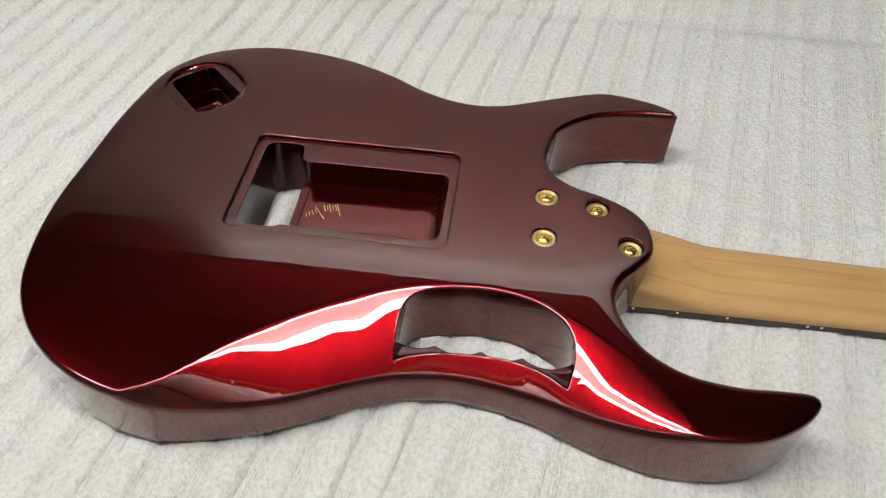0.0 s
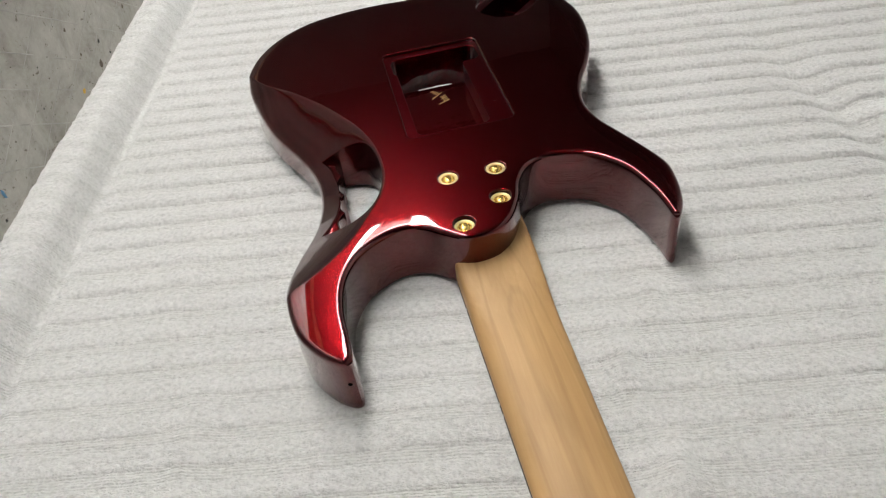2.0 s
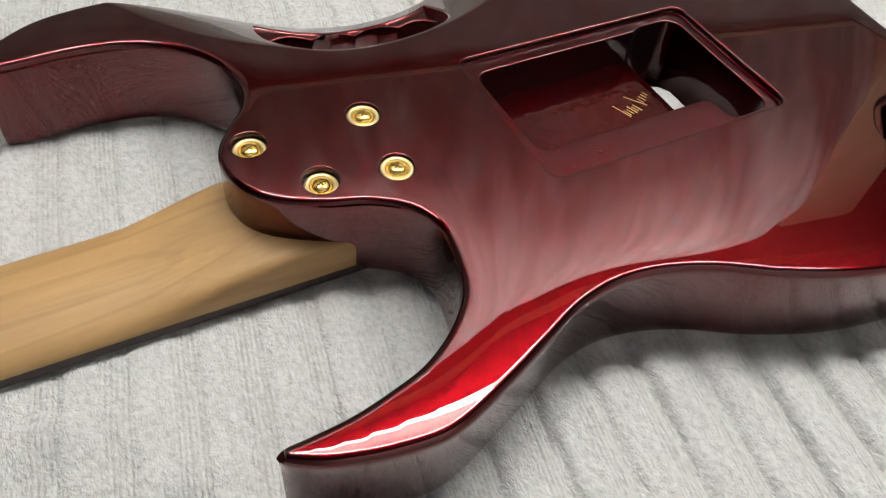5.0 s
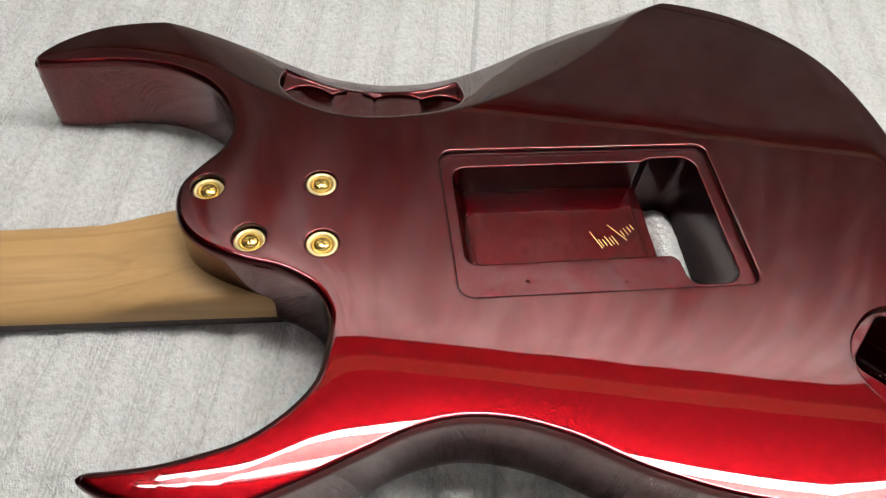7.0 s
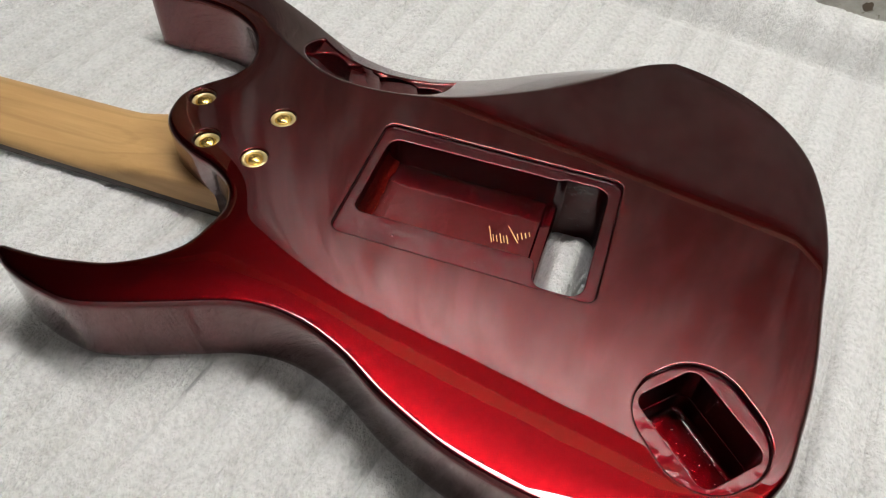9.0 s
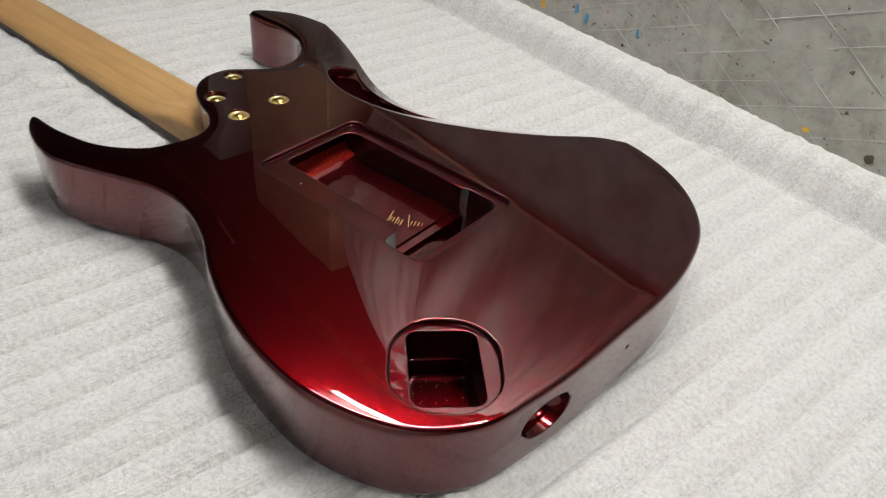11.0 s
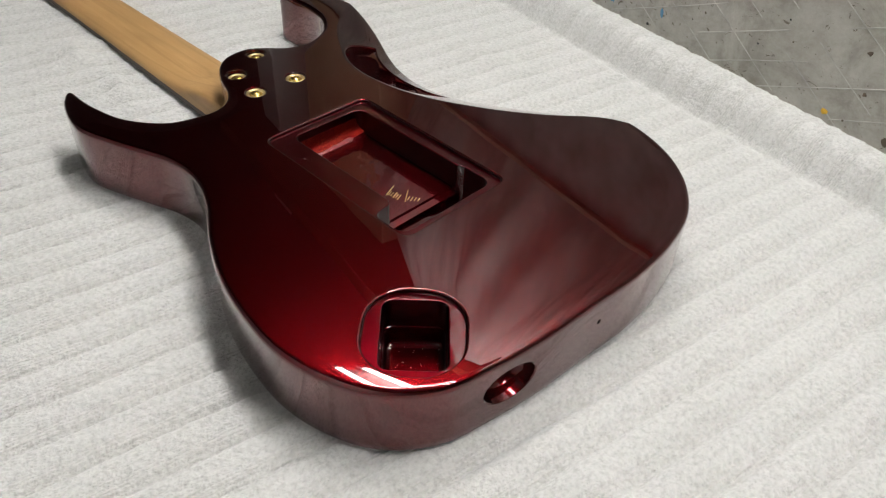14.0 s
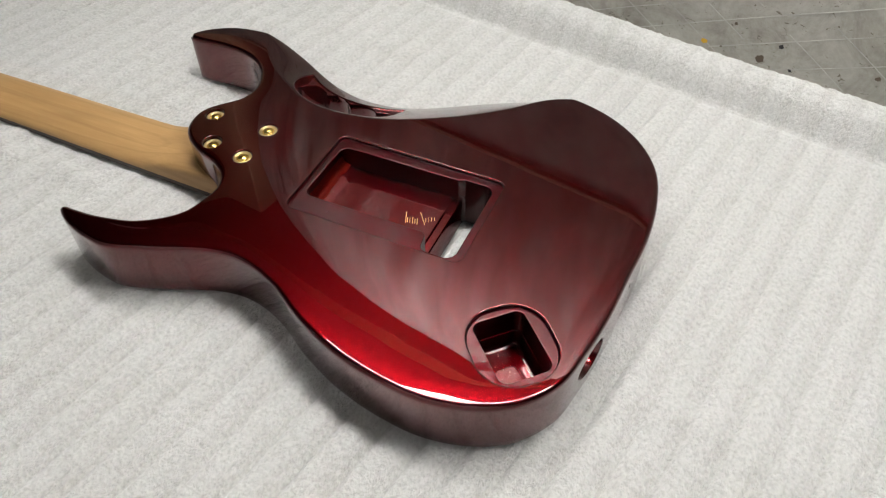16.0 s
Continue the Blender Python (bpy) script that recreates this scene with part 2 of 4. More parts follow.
def add_box(bm, lo, hi, m=Matrix.Identity(4)):
    vs = [bm.verts.new(m @ Vector((x, y, z))) for z in (lo[2], hi[2]) for y in (lo[1], hi[1]) for x in (lo[0], hi[0])]
    for q in ((0, 2, 3, 1), (4, 5, 7, 6), (0, 1, 5, 4), (2, 6, 7, 3), (0, 4, 6, 2), (1, 3, 7, 5)):
        bm.faces.new([vs[i] for i in q])
    return vs


def box(lo, hi, bevel=0.0, m=Matrix.Identity(4)):
    bm = bmesh.new()
    add_box(bm, lo, hi, m)
    if bevel:
        bmesh.ops.bevel(bm, geom=bm.edges[:], offset=bevel, segments=2, affect="EDGES", profile=0.5)
    bmesh.ops.recalc_face_normals(bm, faces=bm.faces)
    return bm


def lathe(profile, steps=40, m=Matrix.Identity(4)):
    bm = bmesh.new()
    rings = []
    for r, z in profile:
        if r < 1e-7:
            rings.append([bm.verts.new(m @ Vector((0, 0, z)))])
        else:
            rings.append([bm.verts.new(m @ Vector((r * math.cos(a), r * math.sin(a), z)))
                          for a in (2 * math.pi * k / steps for k in range(steps))])
    for a, b in zip(rings, rings[1:]):
        for k in range(steps):
            q = [a[k % len(a)], a[(k + 1) % len(a)], b[(k + 1) % len(b)], b[k % len(b)]]
            q = list(dict.fromkeys(q))
            if len(q) > 2:
                bm.faces.new(q)
    bmesh.ops.recalc_face_normals(bm, faces=bm.faces)
    return bm


# ---------------------------------------------------------------- plane curves, in millimetres
def curve(points, closed, step):
    """Centripetal Catmull-Rom through the points, sampled at about the step."""
    p = np.array(points, float)
    n = len(p)
    out = []
    for i in range(n if closed else n - 1):
        a, b, c, d = (p[j % n] if closed else p[min(max(j, 0), n - 1)] for j in (i - 1, i, i + 1, i + 2))
        if not closed and i == 0:
            a = 2 * b - c
        if not closed and i == n - 2:
            d = 2 * c - b
        k0 = 0.0
        k1 = k0 + math.sqrt(np.linalg.norm(b - a))
        k2 = k1 + math.sqrt(np.linalg.norm(c - b))
        k3 = k2 + math.sqrt(np.linalg.norm(d - c))
        m = max(1, int(math.ceil(np.linalg.norm(c - b) / step)))
        for s in range(m):
            t = k1 + (k2 - k1) * s / m
            a1 = (k1 - t) / (k1 - k0) * a + (t - k0) / (k1 - k0) * b
            a2 = (k2 - t) / (k2 - k1) * b + (t - k1) / (k2 - k1) * c
            a3 = (k3 - t) / (k3 - k2) * c + (t - k2) / (k3 - k2) * d
            b1 = (k2 - t) / (k2 - k0) * a1 + (t - k0) / (k2 - k0) * a2
            b2 = (k3 - t) / (k3 - k1) * a2 + (t - k1) / (k3 - k1) * a3
            out.append((k2 - t) / (k2 - k1) * b1 + (t - k1) / (k2 - k1) * b2)
    if not closed:
        out.append(p[-1])
    return np.array(out)


def rounded(corners, steps=8):
    """A closed loop from corners (x, y, radius)."""
    out, n = [], len(corners)
    for i in range(n):
        p = np.array(corners[i][:2], float)
        a = np.array(corners[i - 1][:2], float) - p
        b = np.array(corners[(i + 1) % n][:2], float) - p
        a /= np.linalg.norm(a)
        b /= np.linalg.norm(b)
        half = math.acos(np.clip(a @ b, -1, 1)) / 2
        r = corners[i][2]
        reach = r / math.tan(half)
        mid = (a + b) / np.linalg.norm(a + b)
        centre = p + mid * r / math.sin(half)
        s, e = p + a * reach - centre, p + b * reach - centre
        a0 = math.atan2(s[1], s[0])
        turn = (math.atan2(e[1], e[0]) - a0 + math.pi) % (2 * math.pi) - math.pi
        for k in range(steps + 1):
            out.append(centre + r * np.array([math.cos(a0 + turn * k / steps), math.sin(a0 + turn * k / steps)]))
    return refine(np.array(out), 5.0)


def refine(loop, longest):
    out = []
    for a, b in zip(loop, np.roll(loop, -1, 0)):
        m = max(1, int(np.linalg.norm(b - a) / longest))
        out += [a + (b - a) * k / m for k in range(m)]
    return np.array(out)


def circle(x, y, r, n=36):
    return np.array([(x + r * math.cos(2 * math.pi * k / n), y + r * math.sin(2 * math.pi * k / n)) for k in range(n)])


def area(loop):
    x, y = loop.T
    return 0.5 * np.sum(x * np.roll(y, -1) - np.roll(x, -1) * y)


def ccw(loop):
    return loop if area(loop) > 0 else loop[::-1].copy()


def normals(loop):
    """Outward normals of a counter-clockwise loop."""
    d = np.roll(loop, -1, 0) - np.roll(loop, 1, 0)
    d /= np.linalg.norm(d, axis=1)[:, None] + 1e-12
    return np.stack([d[:, 1], -d[:, 0]], 1)


def distance(points, line, closed=True):
    points = np.asarray(points, float)
    a = line if closed else line[:-1]
    b = np.roll(line, -1, 0) if closed else line[1:]
    best = np.full(len(points), 1e9)
    d = b - a
    dd = (d * d).sum(1) + 1e-12
    for i in range(0, len(points), 2000):
        p = points[i:i + 2000, None]
        t = np.clip(((p - a) * d).sum(2) / dd, 0, 1)
        best[i:i + 2000] = np.sqrt(((p - a - t[..., None] * d) ** 2).sum(2).min(1))
    return best


def inside(points, loop):
    points = np.asarray(points, float)
    x, y = points.T
    hit = np.zeros(len(points), bool)
    for (ax, ay), (bx, by) in zip(loop, np.roll(loop, -1, 0)):
        if ay == by:
            continue
        cross = (ay > y) != (by > y)
        hit ^= cross & (x < (bx - ax) * (y - ay) / (by - ay) + ax)
    return hit


def fill(outer, holes, lines=(), loose=()):
    """Triangulates the plane between an outer loop and its holes; lines are kept as edges. Returns points, triangles, and where each loop's points went."""
    from mathutils import geometry
    pts, edges, spans = [], [], []
    for loop in (outer, *holes):
        k = len(pts)
        n = len(loop)
        pts += [Vector(p) for p in loop]
        edges += [(k + i, k + (i + 1) % n) for i in range(n)]
        spans.append((k, n))
    for line, closed in lines:
        k = len(pts)
        n = len(line)
        pts += [Vector(p) for p in line]
        edges += [(k + i, k + (i + 1) % n) for i in range(n if closed else n - 1)]
    pts += [Vector(p) for p in loose]
    vs, _, faces, came, _, _ = geometry.delaunay_2d_cdt(pts, edges, [], 0, 1e-5)
    xy = np.array([(v.x, v.y) for v in vs])
    where = {}
    for new_i, olds in enumerate(came):
        for o in olds:
            where[o] = new_i
    tri = np.array([f for f in faces if len(f) == 3])
    mid = xy[tri].mean(1)
    keep = inside(mid, outer)
    for h in holes:
        keep &= ~inside(mid, h)
    tri = tri[keep]
    a, b, c = (xy[tri[:, k]] for k in range(3))
    flip = np.cross(b - a, c - a) < 0
    tri[flip] = tri[flip][:, ::-1]
    return xy, tri, [[where[k + i] for i in range(n)] for k, n in spans]


def sheet(bm, xy, tri, z, flip=False):
    vs = [bm.verts.new((x * 0.001, y * 0.001, h * 0.001)) for (x, y), h in zip(xy, z)]
    for t in tri:
        q = [vs[i] for i in (t[::-1] if flip else t)]
        try:
            bm.faces.new(q)
        except ValueError:
            pass
    return vs


def strip(bm, upper, lower, closed=True, outward=True):
    """Quads between two rows of points in millimetres."""
    a = [bm.verts.new(Vector(p) * 0.001) for p in upper]
    b = [bm.verts.new(Vector(p) * 0.001) for p in lower]
    n = len(a)
    for i in range(n if closed else n - 1):
        j = (i + 1) % n
        q = [a[i], b[i], b[j], a[j]]
        bm.faces.new(q if outward else q[::-1])
    return a, b


def grid_of(bm, rows):
    """A smooth sheet over rows of points in millimetres."""
    vs = [[bm.verts.new(Vector(p) * 0.001) for p in row] for row in rows]
    for a, b in zip(vs, vs[1:]):
        for i in range(len(a) - 1):
            bm.faces.new((a[i], b[i], b[i + 1], a[i + 1]))


def rings(loop, steps, inwards=True):
    """Clean offsets of a loop, away from its edge."""
    out = []
    n = normals(loop) * (-1 if inwards else 1)
    for d in steps:
        ring = loop + n * d
        ok = distance(ring, loop) > d * 0.985
        ring = ring[ok]
        if len(ring) > 6:
            out.append((ring, True))
    return out


def fillet(d, r):
    """How far a rounded edge has dropped at d from it."""
    d = np.clip(d, 0, r)
    return r - np.sqrt(np.maximum(r * r - (r - d) ** 2, 0))


# ---------------------------------------------------------------- guitar body
H = 43.0
BASE = -3.5
TREBLE_SIDE = [(193.0, -12.0), (190.0, 4.0), (180.9, 15.4), (162.9, 25.8), (144.9, 32.2), (131.0, 42.5), (125.5, 55.2), (127.0, 69.6), (131.7, 84.6),
               (143.3, 97.1), (159.1, 106.8), (175.3, 111.3), (190.1, 114.0), (205.0, 114.8), (213.6, 115.1), (216.6, 116.7), (215.1, 119.7), (205.6, 125.9),
               (194.3, 130.1), (180.8, 133.3), (162.9, 134.8), (136.8, 127.0), (113.7, 117.9), (94.9, 110.7), (76.0, 107.7), (57.3, 109.9), (34.8, 118.2),
               (8.2, 133.4)]
TAIL_END = [(-25.5, 147.3), (-60.0, 154.8), (-90.1, 156.3), (-118.5, 150.1), (-142.1, 137.3), (-160.4, 113.3), (-167.6, 84.9), (-172.4, 54.8), (-175.3, 14.9),
            (-177.8, -25.0), (-175.2, -60.2), (-166.8, -92.8), (-151.0, -117.8), (-130.5, -136.3), (-105.8, -149.3), (-75.1, -156.0), (-43.5, -151.0)]
BASS_SIDE = [(-7.5, -140.0), (27.3, -123.3), (50.1, -114.4), (74.0, -110.2), (100.0, -111.1), (130.0, -118.6), (162.0, -131.0), (190.0, -138.5), (212.0, -140.0),
             (240.0, -136.0), (256.0, -128.0), (267.0, -118.7), (272.2, -110.6), (271.8, -106.6), (267.0, -105.0), (254.0, -104.8), (230.0, -105.6), (204.0, -101.0),
             (184.0, -88.5), (173.0, -72.0), (169.5, -57.0), (173.0, -44.0), (183.0, -32.0), (190.5, -22.0)]
OUTLINE = ccw(curve(TREBLE_SIDE + TAIL_END + BASS_SIDE, True, 2.2))
EDGE = 3.2

RIDGE = curve([(-86, -155), (-64, -143), (-38, -118), (-12, -97.5), (15, -81), (38, -69.5), (64, -61.5), (93, -58.2), (112, -59.8),
               (128, -65), (145, -75), (162, -86), (178, -99), (195, -118), (206, -134), (211, -140)], False, 2.0)
_bass = OUTLINE[(OUTLINE[:, 1] < -104) & (OUTLINE[:, 0] > -84) & (OUTLINE[:, 0] < 211)]
_bass = _bass[np.argsort(_bass[:, 0])]
BEVEL_AREA = np.concatenate([RIDGE, (_bass + (0, -6))[::-1]])


def top_height(xy):
    """The back of the body: flat, but for the scoop along the bass side."""
    xy = np.asarray(xy, float)
    z = np.full(len(xy), H)
    w = inside(xy, BEVEL_AREA)
    if w.any():
        p = xy[w]
        dr, do = distance(p, RIDGE, False), distance(p, _bass, False)
        do = np.where(p[:, 1] < np.interp(p[:, 0], _bass[:, 0], _bass[:, 1]), 0, do)
        depth = np.interp(p[:, 0], [-95, -78, -52, -7, 34, 64, 92, 122, 150, 170, 192, 212], [0, 6, 13, 19, 22, 23.5, 23.5, 22, 17, 12, 6, 0])
        z[w] = H - depth / (dr + do + 0.5) * (np.sqrt(dr * dr + 1.0) - 1.0)
    # the sanding and polishing have let the surface fall away towards the edge
    return z - np.interp(xy[:, 0], [-140, -100, -60, 60, 125], [0.90, 0.75, 0.22, 0.22, 0.50]) * np.clip(1 - distance(xy, OUTLINE) / 18.0, 0, 1) ** 2


SPRING_RECESS = ccw(rounded([(-69, -33.6, 6), (69, -34.6, 6), (69, 51.4, 7), (-69, 52.4, 6)]))
SPRING_ROUT = ccw(rounded([(63.5, -25.8, 7), (63.5, 32.8, 6), (-35.5, 32.8, 5), (-37.5, 49.2, 6), (-62.5, 49.2, 8), (-62.5, -28.2, 8), (-39, -28.2, 3), (-34, -25.8, 3)]))


def slanted(p0, p1, q0, q1, r, degrees):
    """A rounded rectangle on turned axes."""
    c, k = math.cos(radians(degrees)), math.sin(radians(degrees))
    return ccw(rounded([(p * c - q * k, p * k + q * c, r) for p, q in ((p0, q0), (p1, q0), (p1, q1), (p0, q1))], 12))


CONTROL_RECESS = slanted(-53.2, -0.8, 127.4, 186.2, 23, 41.7)
CONTROL_ROUT = slanted(-35.4, -0.8, 133.6, 181.6, 6, 45)
SCREWS = [(178.7, -17.0, 4.0), (126.8, -16.4, 1.8), (159, 13.7, 4.0), (127.1, 18.8, 1.8)]
BORE = 7.7
GRIP_IN = curve([(49.4, -104.5), (49, -90), (50, -79), (55, -70), (67, -64.2), (85, -61.4), (101, -61.2), (118, -64.2), (133, -71), (142, -79),
                 (146.6, -89), (147, -101), (144.5, -112.5)], False, 2.5)
GRIP_OUT = curve([(144.5, -112.5), (137, -107), (128, -102), (112, -96.8), (99, -95.6), (84, -95.6), (68, -97.6), (56, -101), (49.4, -104.5)], False, 2.5)
GRIP = ccw(np.concatenate([GRIP_IN, GRIP_OUT[1:-1]]))


def scallops(n=96):
    """The finger rests of the grip, on its outer side."""
    x = np.linspace(147.5, 48.5, n)
    cusp = np.interp(x, [48, 71, 97, 120, 148], [-89.5, -90.8, -91.6, -93.6, -93.5])
    deep = np.zeros(n)
    for lo, hi, a in ((48, 71, 3.6), (71, 97, 4.2), (97, 120, 4.2), (120, 148, 6.5)):
        w = (x >= lo) & (x <= hi)
        deep[w] = a * np.sin(np.pi * (x[w] - lo) / (hi - lo)) ** 0.8
    return np.stack([x, cusp - deep], 1)


def hole_wall(bm, loop, z_top, z_low):
    top = z_top if hasattr(z_top, "__len__") else np.full(len(loop), z_top)
    strip(bm, [(*p, z) for p, z in zip(loop, top)], [(*p, z_low) for p in loop], True, False)


def guitar_body(parent):
    holes = [SPRING_RECESS, CONTROL_RECESS, GRIP] + [ccw(circle(x, y, BORE)) for x, y, _ in SCREWS]
    radii = [1.0, 1.0, 0.7, 0.5, 0.5, 0.5, 0.5]
    lines = rings(OUTLINE, [0.12, 0.5, 1.1, 1.9, 2.6, EDGE, EDGE + 0.7, 5.2, 7, 9, 11, 13, 15, 18])
    for h, r in zip(holes, radii):
        lines += rings(h, [0.12 * r, 0.4 * r, r, r + 0.35], False)
    lines.append((RIDGE[1:-1], False))
    gap = RIDGE[1:-1]
    nd = np.gradient(gap, axis=0)
    nd = np.stack([nd[:, 1], -nd[:, 0]], 1) / np.linalg.norm(nd, axis=1)[:, None]
    loose = []
    middle = distance(gap, OUTLINE) > 7
    for d in (-1.2, -0.5, 0.5, 1.1):
        lines.append(((gap + nd * d)[middle], False))
    for d in (1.9, 3.0, 5.0):
        loose += list(gap + nd * d)
    gx, gy = np.meshgrid(np.arange(-90, 215, 3.0), np.arange(-152, -55, 3.0))
    grid = np.stack([gx.ravel() + (np.arange(gx.size) // gx.shape[1] % 2) * 1.5, gy.ravel()], 1)
    grid = grid[inside(grid, BEVEL_AREA)]
    grid = grid[(distance(grid, RIDGE, False) > 6) & (distance(grid, OUTLINE) > EDGE + 1.5) & (distance(grid, GRIP) > 2.5)]
    loose = np.array(loose)
    loose = loose[(distance(loose, OUTLINE) > EDGE + 1.2) & inside(loose, OUTLINE) & (distance(loose, GRIP) > 1.6) & ~inside(loose, GRIP)]
    xy, tri, went = fill(OUTLINE, holes, lines, np.concatenate([loose, grid]))
    z = top_height(xy) - fillet(distance(xy, OUTLINE), EDGE)
    for h, r in zip(holes, radii):
        z -= fillet(distance(xy, h), r)
    bm = bmesh.new()
    sheet(bm, xy, tri, z)

    # side wall, with the jack socket's and the strap button's holes
    edge_z = z[went[0]]
    n = len(OUTLINE)
    length = np.r_[0, np.cumsum(np.linalg.norm(np.roll(OUTLINE, -1, 0) - OUTLINE, axis=1))]
    ring = np.concatenate([OUTLINE, OUTLINE[:1]])
    outward = normals(OUTLINE)
    outward = np.concatenate([outward, outward[:1]])

    def along(s):
        return np.stack([np.interp(s, length, ring[:, 0]), np.interp(s, length, ring[:, 1])], 1)

    def facing(s):
        return np.stack([np.interp(s, length, outward[:, 0]), np.interp(s, length, outward[:, 1])], 1)

    def place(x, y):
        return length[np.argmin(np.linalg.norm(OUTLINE - (x, y), axis=1))]

    low = BASE + 2.5
    sockets = [(place(-168.5, 74.5), 21.0, 17.5, 12.0, 13.0), (place(-176.5, 9), 24.0, 1.6, 1.6, 12.0), (place(272.2, -109.5), 22.0, 1.5, 1.5, 12.0)]
    loops = []
    for s, h, a, b, _ in sockets:
        k = 40 if a > 5 else 14
        loops.append(ccw(np.array([(s + a * math.cos(2 * math.pi * i / k), h + b * math.sin(2 * math.pi * i / k)) for i in range(k)])))
    outer = np.concatenate([np.stack([length, np.full(n + 1, low)], 1), np.stack([length, np.r_[edge_z, edge_z[0]]], 1)[::-1]])
    spread = np.array([(q, hh) for q in np.arange(1.5, length[-1], 3.0) for hh in (2.5, 7.0, 12.0, 17.0, 22.0, 27.0, 32.0, 37.0)])
    spread = spread[spread[:, 1] < np.interp(spread[:, 0], length, np.r_[edge_z, edge_z[0]]) - 1.5]
    for loop in loops:
        spread = spread[~inside(spread, loop) & (distance(spread, loop) > 1.5)]
    sz, st, _ = fill(outer, loops, (), spread)
    spot = along(sz[:, 0])
    vs = [bm.verts.new((x * 0.001, y * 0.001, h * 0.001)) for (x, y), h in zip(spot, sz[:, 1])]
    for t in st:
        try:
            bm.faces.new([vs[i] for i in t])
        except ValueError:
            pass
    # rounded lower edge and the face that lies on the towel
    prev = [(*p, low) for p in OUTLINE]
    for d, zz in ((0.3, 1.2), (1.0, 0.4), (2.2, 0.0)):
        now = [(*p, BASE + zz) for p in OUTLINE - normals(OUTLINE) * d]
        strip(bm, prev, now)
        prev = now
    slot = ccw(rounded([(-62.5, -28.2, 8), (-37, -28.2, 3), (-37, 49.2, 6), (-62.5, 49.2, 8)]))
    finger = ccw(np.concatenate([GRIP_IN, scallops()]))
    xy2, tri2, _ = fill(np.array(prev)[:, :2], [slot, finger])
    sheet(bm, xy2, tri2, np.full(len(xy2), BASE), True)

    # finger grip: inner wall, sloping outer ledge, scalloped wall
    bmesh.ops.remove_doubles(bm, verts=bm.verts, dist=4e-6)
    for loop, (s, h, a, b, deep) in zip(loops, sockets):
        rows = []
        for k, grow in ((0.0, 1.0), (0.6, 0.95), (0.55 * deep, 0.9), (0.8 * deep, 0.75), (0.95 * deep, 0.45), (deep, 0.02)):
            flat = np.array([s, h]) + (loop - (s, h)) * grow
            p = along(flat[:, 0]) - facing(np.full(len(flat), s)) * k
            rows.append([(x, y, q) for (x, y), q in zip(p, flat[:, 1])])
        grid_of(bm, [row + row[:1] for row in rows])
    inner_z = top_height(GRIP_IN) - 0.7
    outer_z = top_height(GRIP_OUT) - 0.7
    strip(bm, [(*p, q) for p, q in zip(GRIP_IN, inner_z)], [(*p, BASE) for p in GRIP_IN], False, True)
    sc = scallops()
    share = np.linspace(0, 1, len(sc))
    cum = np.r_[0, np.cumsum(np.linalg.norm(np.diff(GRIP_OUT, axis=0), axis=1))]
    rim = np.stack([np.interp(share * cum[-1], cum, GRIP_OUT[:, 0]), np.interp(share * cum[-1], cum, GRIP_OUT[:, 1])], 1)
    rim_z = np.interp(share * cum[-1], cum, outer_z)
    span = np.linalg.norm(sc - rim, axis=1)
    toward = (sc - rim) / span[:, None]
    tip_z = rim_z - 0.35 - 0.05 * span
    rows = [[(*p, z0) for p, z0 in zip(rim, rim_z)], [(*(p + q * 0.5), z0 - 0.3) for p, q, z0 in zip(rim, toward, rim_z)]]
    for k in (0.3, 0.6):
        rows.append([(*(p + (q - p) * k), z0 - 0.35 - 0.05 * d * k) for p, q, z0, d in zip(rim, sc, rim_z, span)])
    for back, fall in ((1.0, 0.0), (0.5, 0.12), (0.15, 0.45), (0.0, 1.0)):
        rows.append([(*(q - n2 * back), z1 + 0.05 * back - fall) for q, n2, z1 in zip(sc, toward, tip_z)])
    rows.append([(*q, z1 - 4) for q, z1 in zip(sc, tip_z)])
    rows.append([(*q, BASE) for q in sc])
    grid_of(bm, rows)
    body = part("body", bm, LACQUER, parent, "candy-red lacquered guitar body, glossy clear coat")

    # screw bores
    for x, y, deep in SCREWS:
        bm = bmesh.new()
        loop = ccw(circle(x, y, BORE))
        hole_wall(bm, loop, top_height(loop) - 0.5, H - deep)
        strip(bm, [(*p, H - deep) for p in loop], [(*((p - (x, y)) * 0.5 + (x, y)), H - deep) for p in loop], True, False)
        part("screw_bore", bm, SHADED_LACQUER, body)

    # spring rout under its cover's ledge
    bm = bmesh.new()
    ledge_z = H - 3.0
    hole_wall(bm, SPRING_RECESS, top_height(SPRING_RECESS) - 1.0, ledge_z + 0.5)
    part("recess_wall", bm, SHADED_LACQUER, body)
    bm = bmesh.new()
    strip(bm, [(*p, ledge_z + 0.5) for p in SPRING_RECESS], [(*p, ledge_z) for p in SPRING_RECESS - normals(SPRING_RECESS) * 0.5], True, False)
    shelf = SPRING_RECESS - normals(SPRING_RECESS) * 0.5
    xy3, tri3, w3 = fill(shelf, [SPRING_ROUT], rings(SPRING_ROUT, [0.08, 0.25, 0.6, 1.0], False))
    sheet(bm, xy3, tri3, ledge_z - fillet(distance(xy3, SPRING_ROUT), 0.6))
    bmesh.ops.remove_doubles(bm, verts=bm.verts, dist=4e-6)
    part("cover_ledge", bm, LEDGE, body)
    for x, y, r in ((37.5, 43.0, 0.0010), (54.1, 46.3, 0.0006), (-7.6, 45.8, 0.0006)):
        nib = lathe([(0, r * 0.45), (r * 0.4, r * 0.40), (r * 0.8, r * 0.15), (r * 1.3, -0.0001)], 12, Matrix.Translation(Vector((x, y, ledge_z)) * 0.001))
        part("lacquer_nib", nib, LEDGE, body)
    bm = bmesh.new()
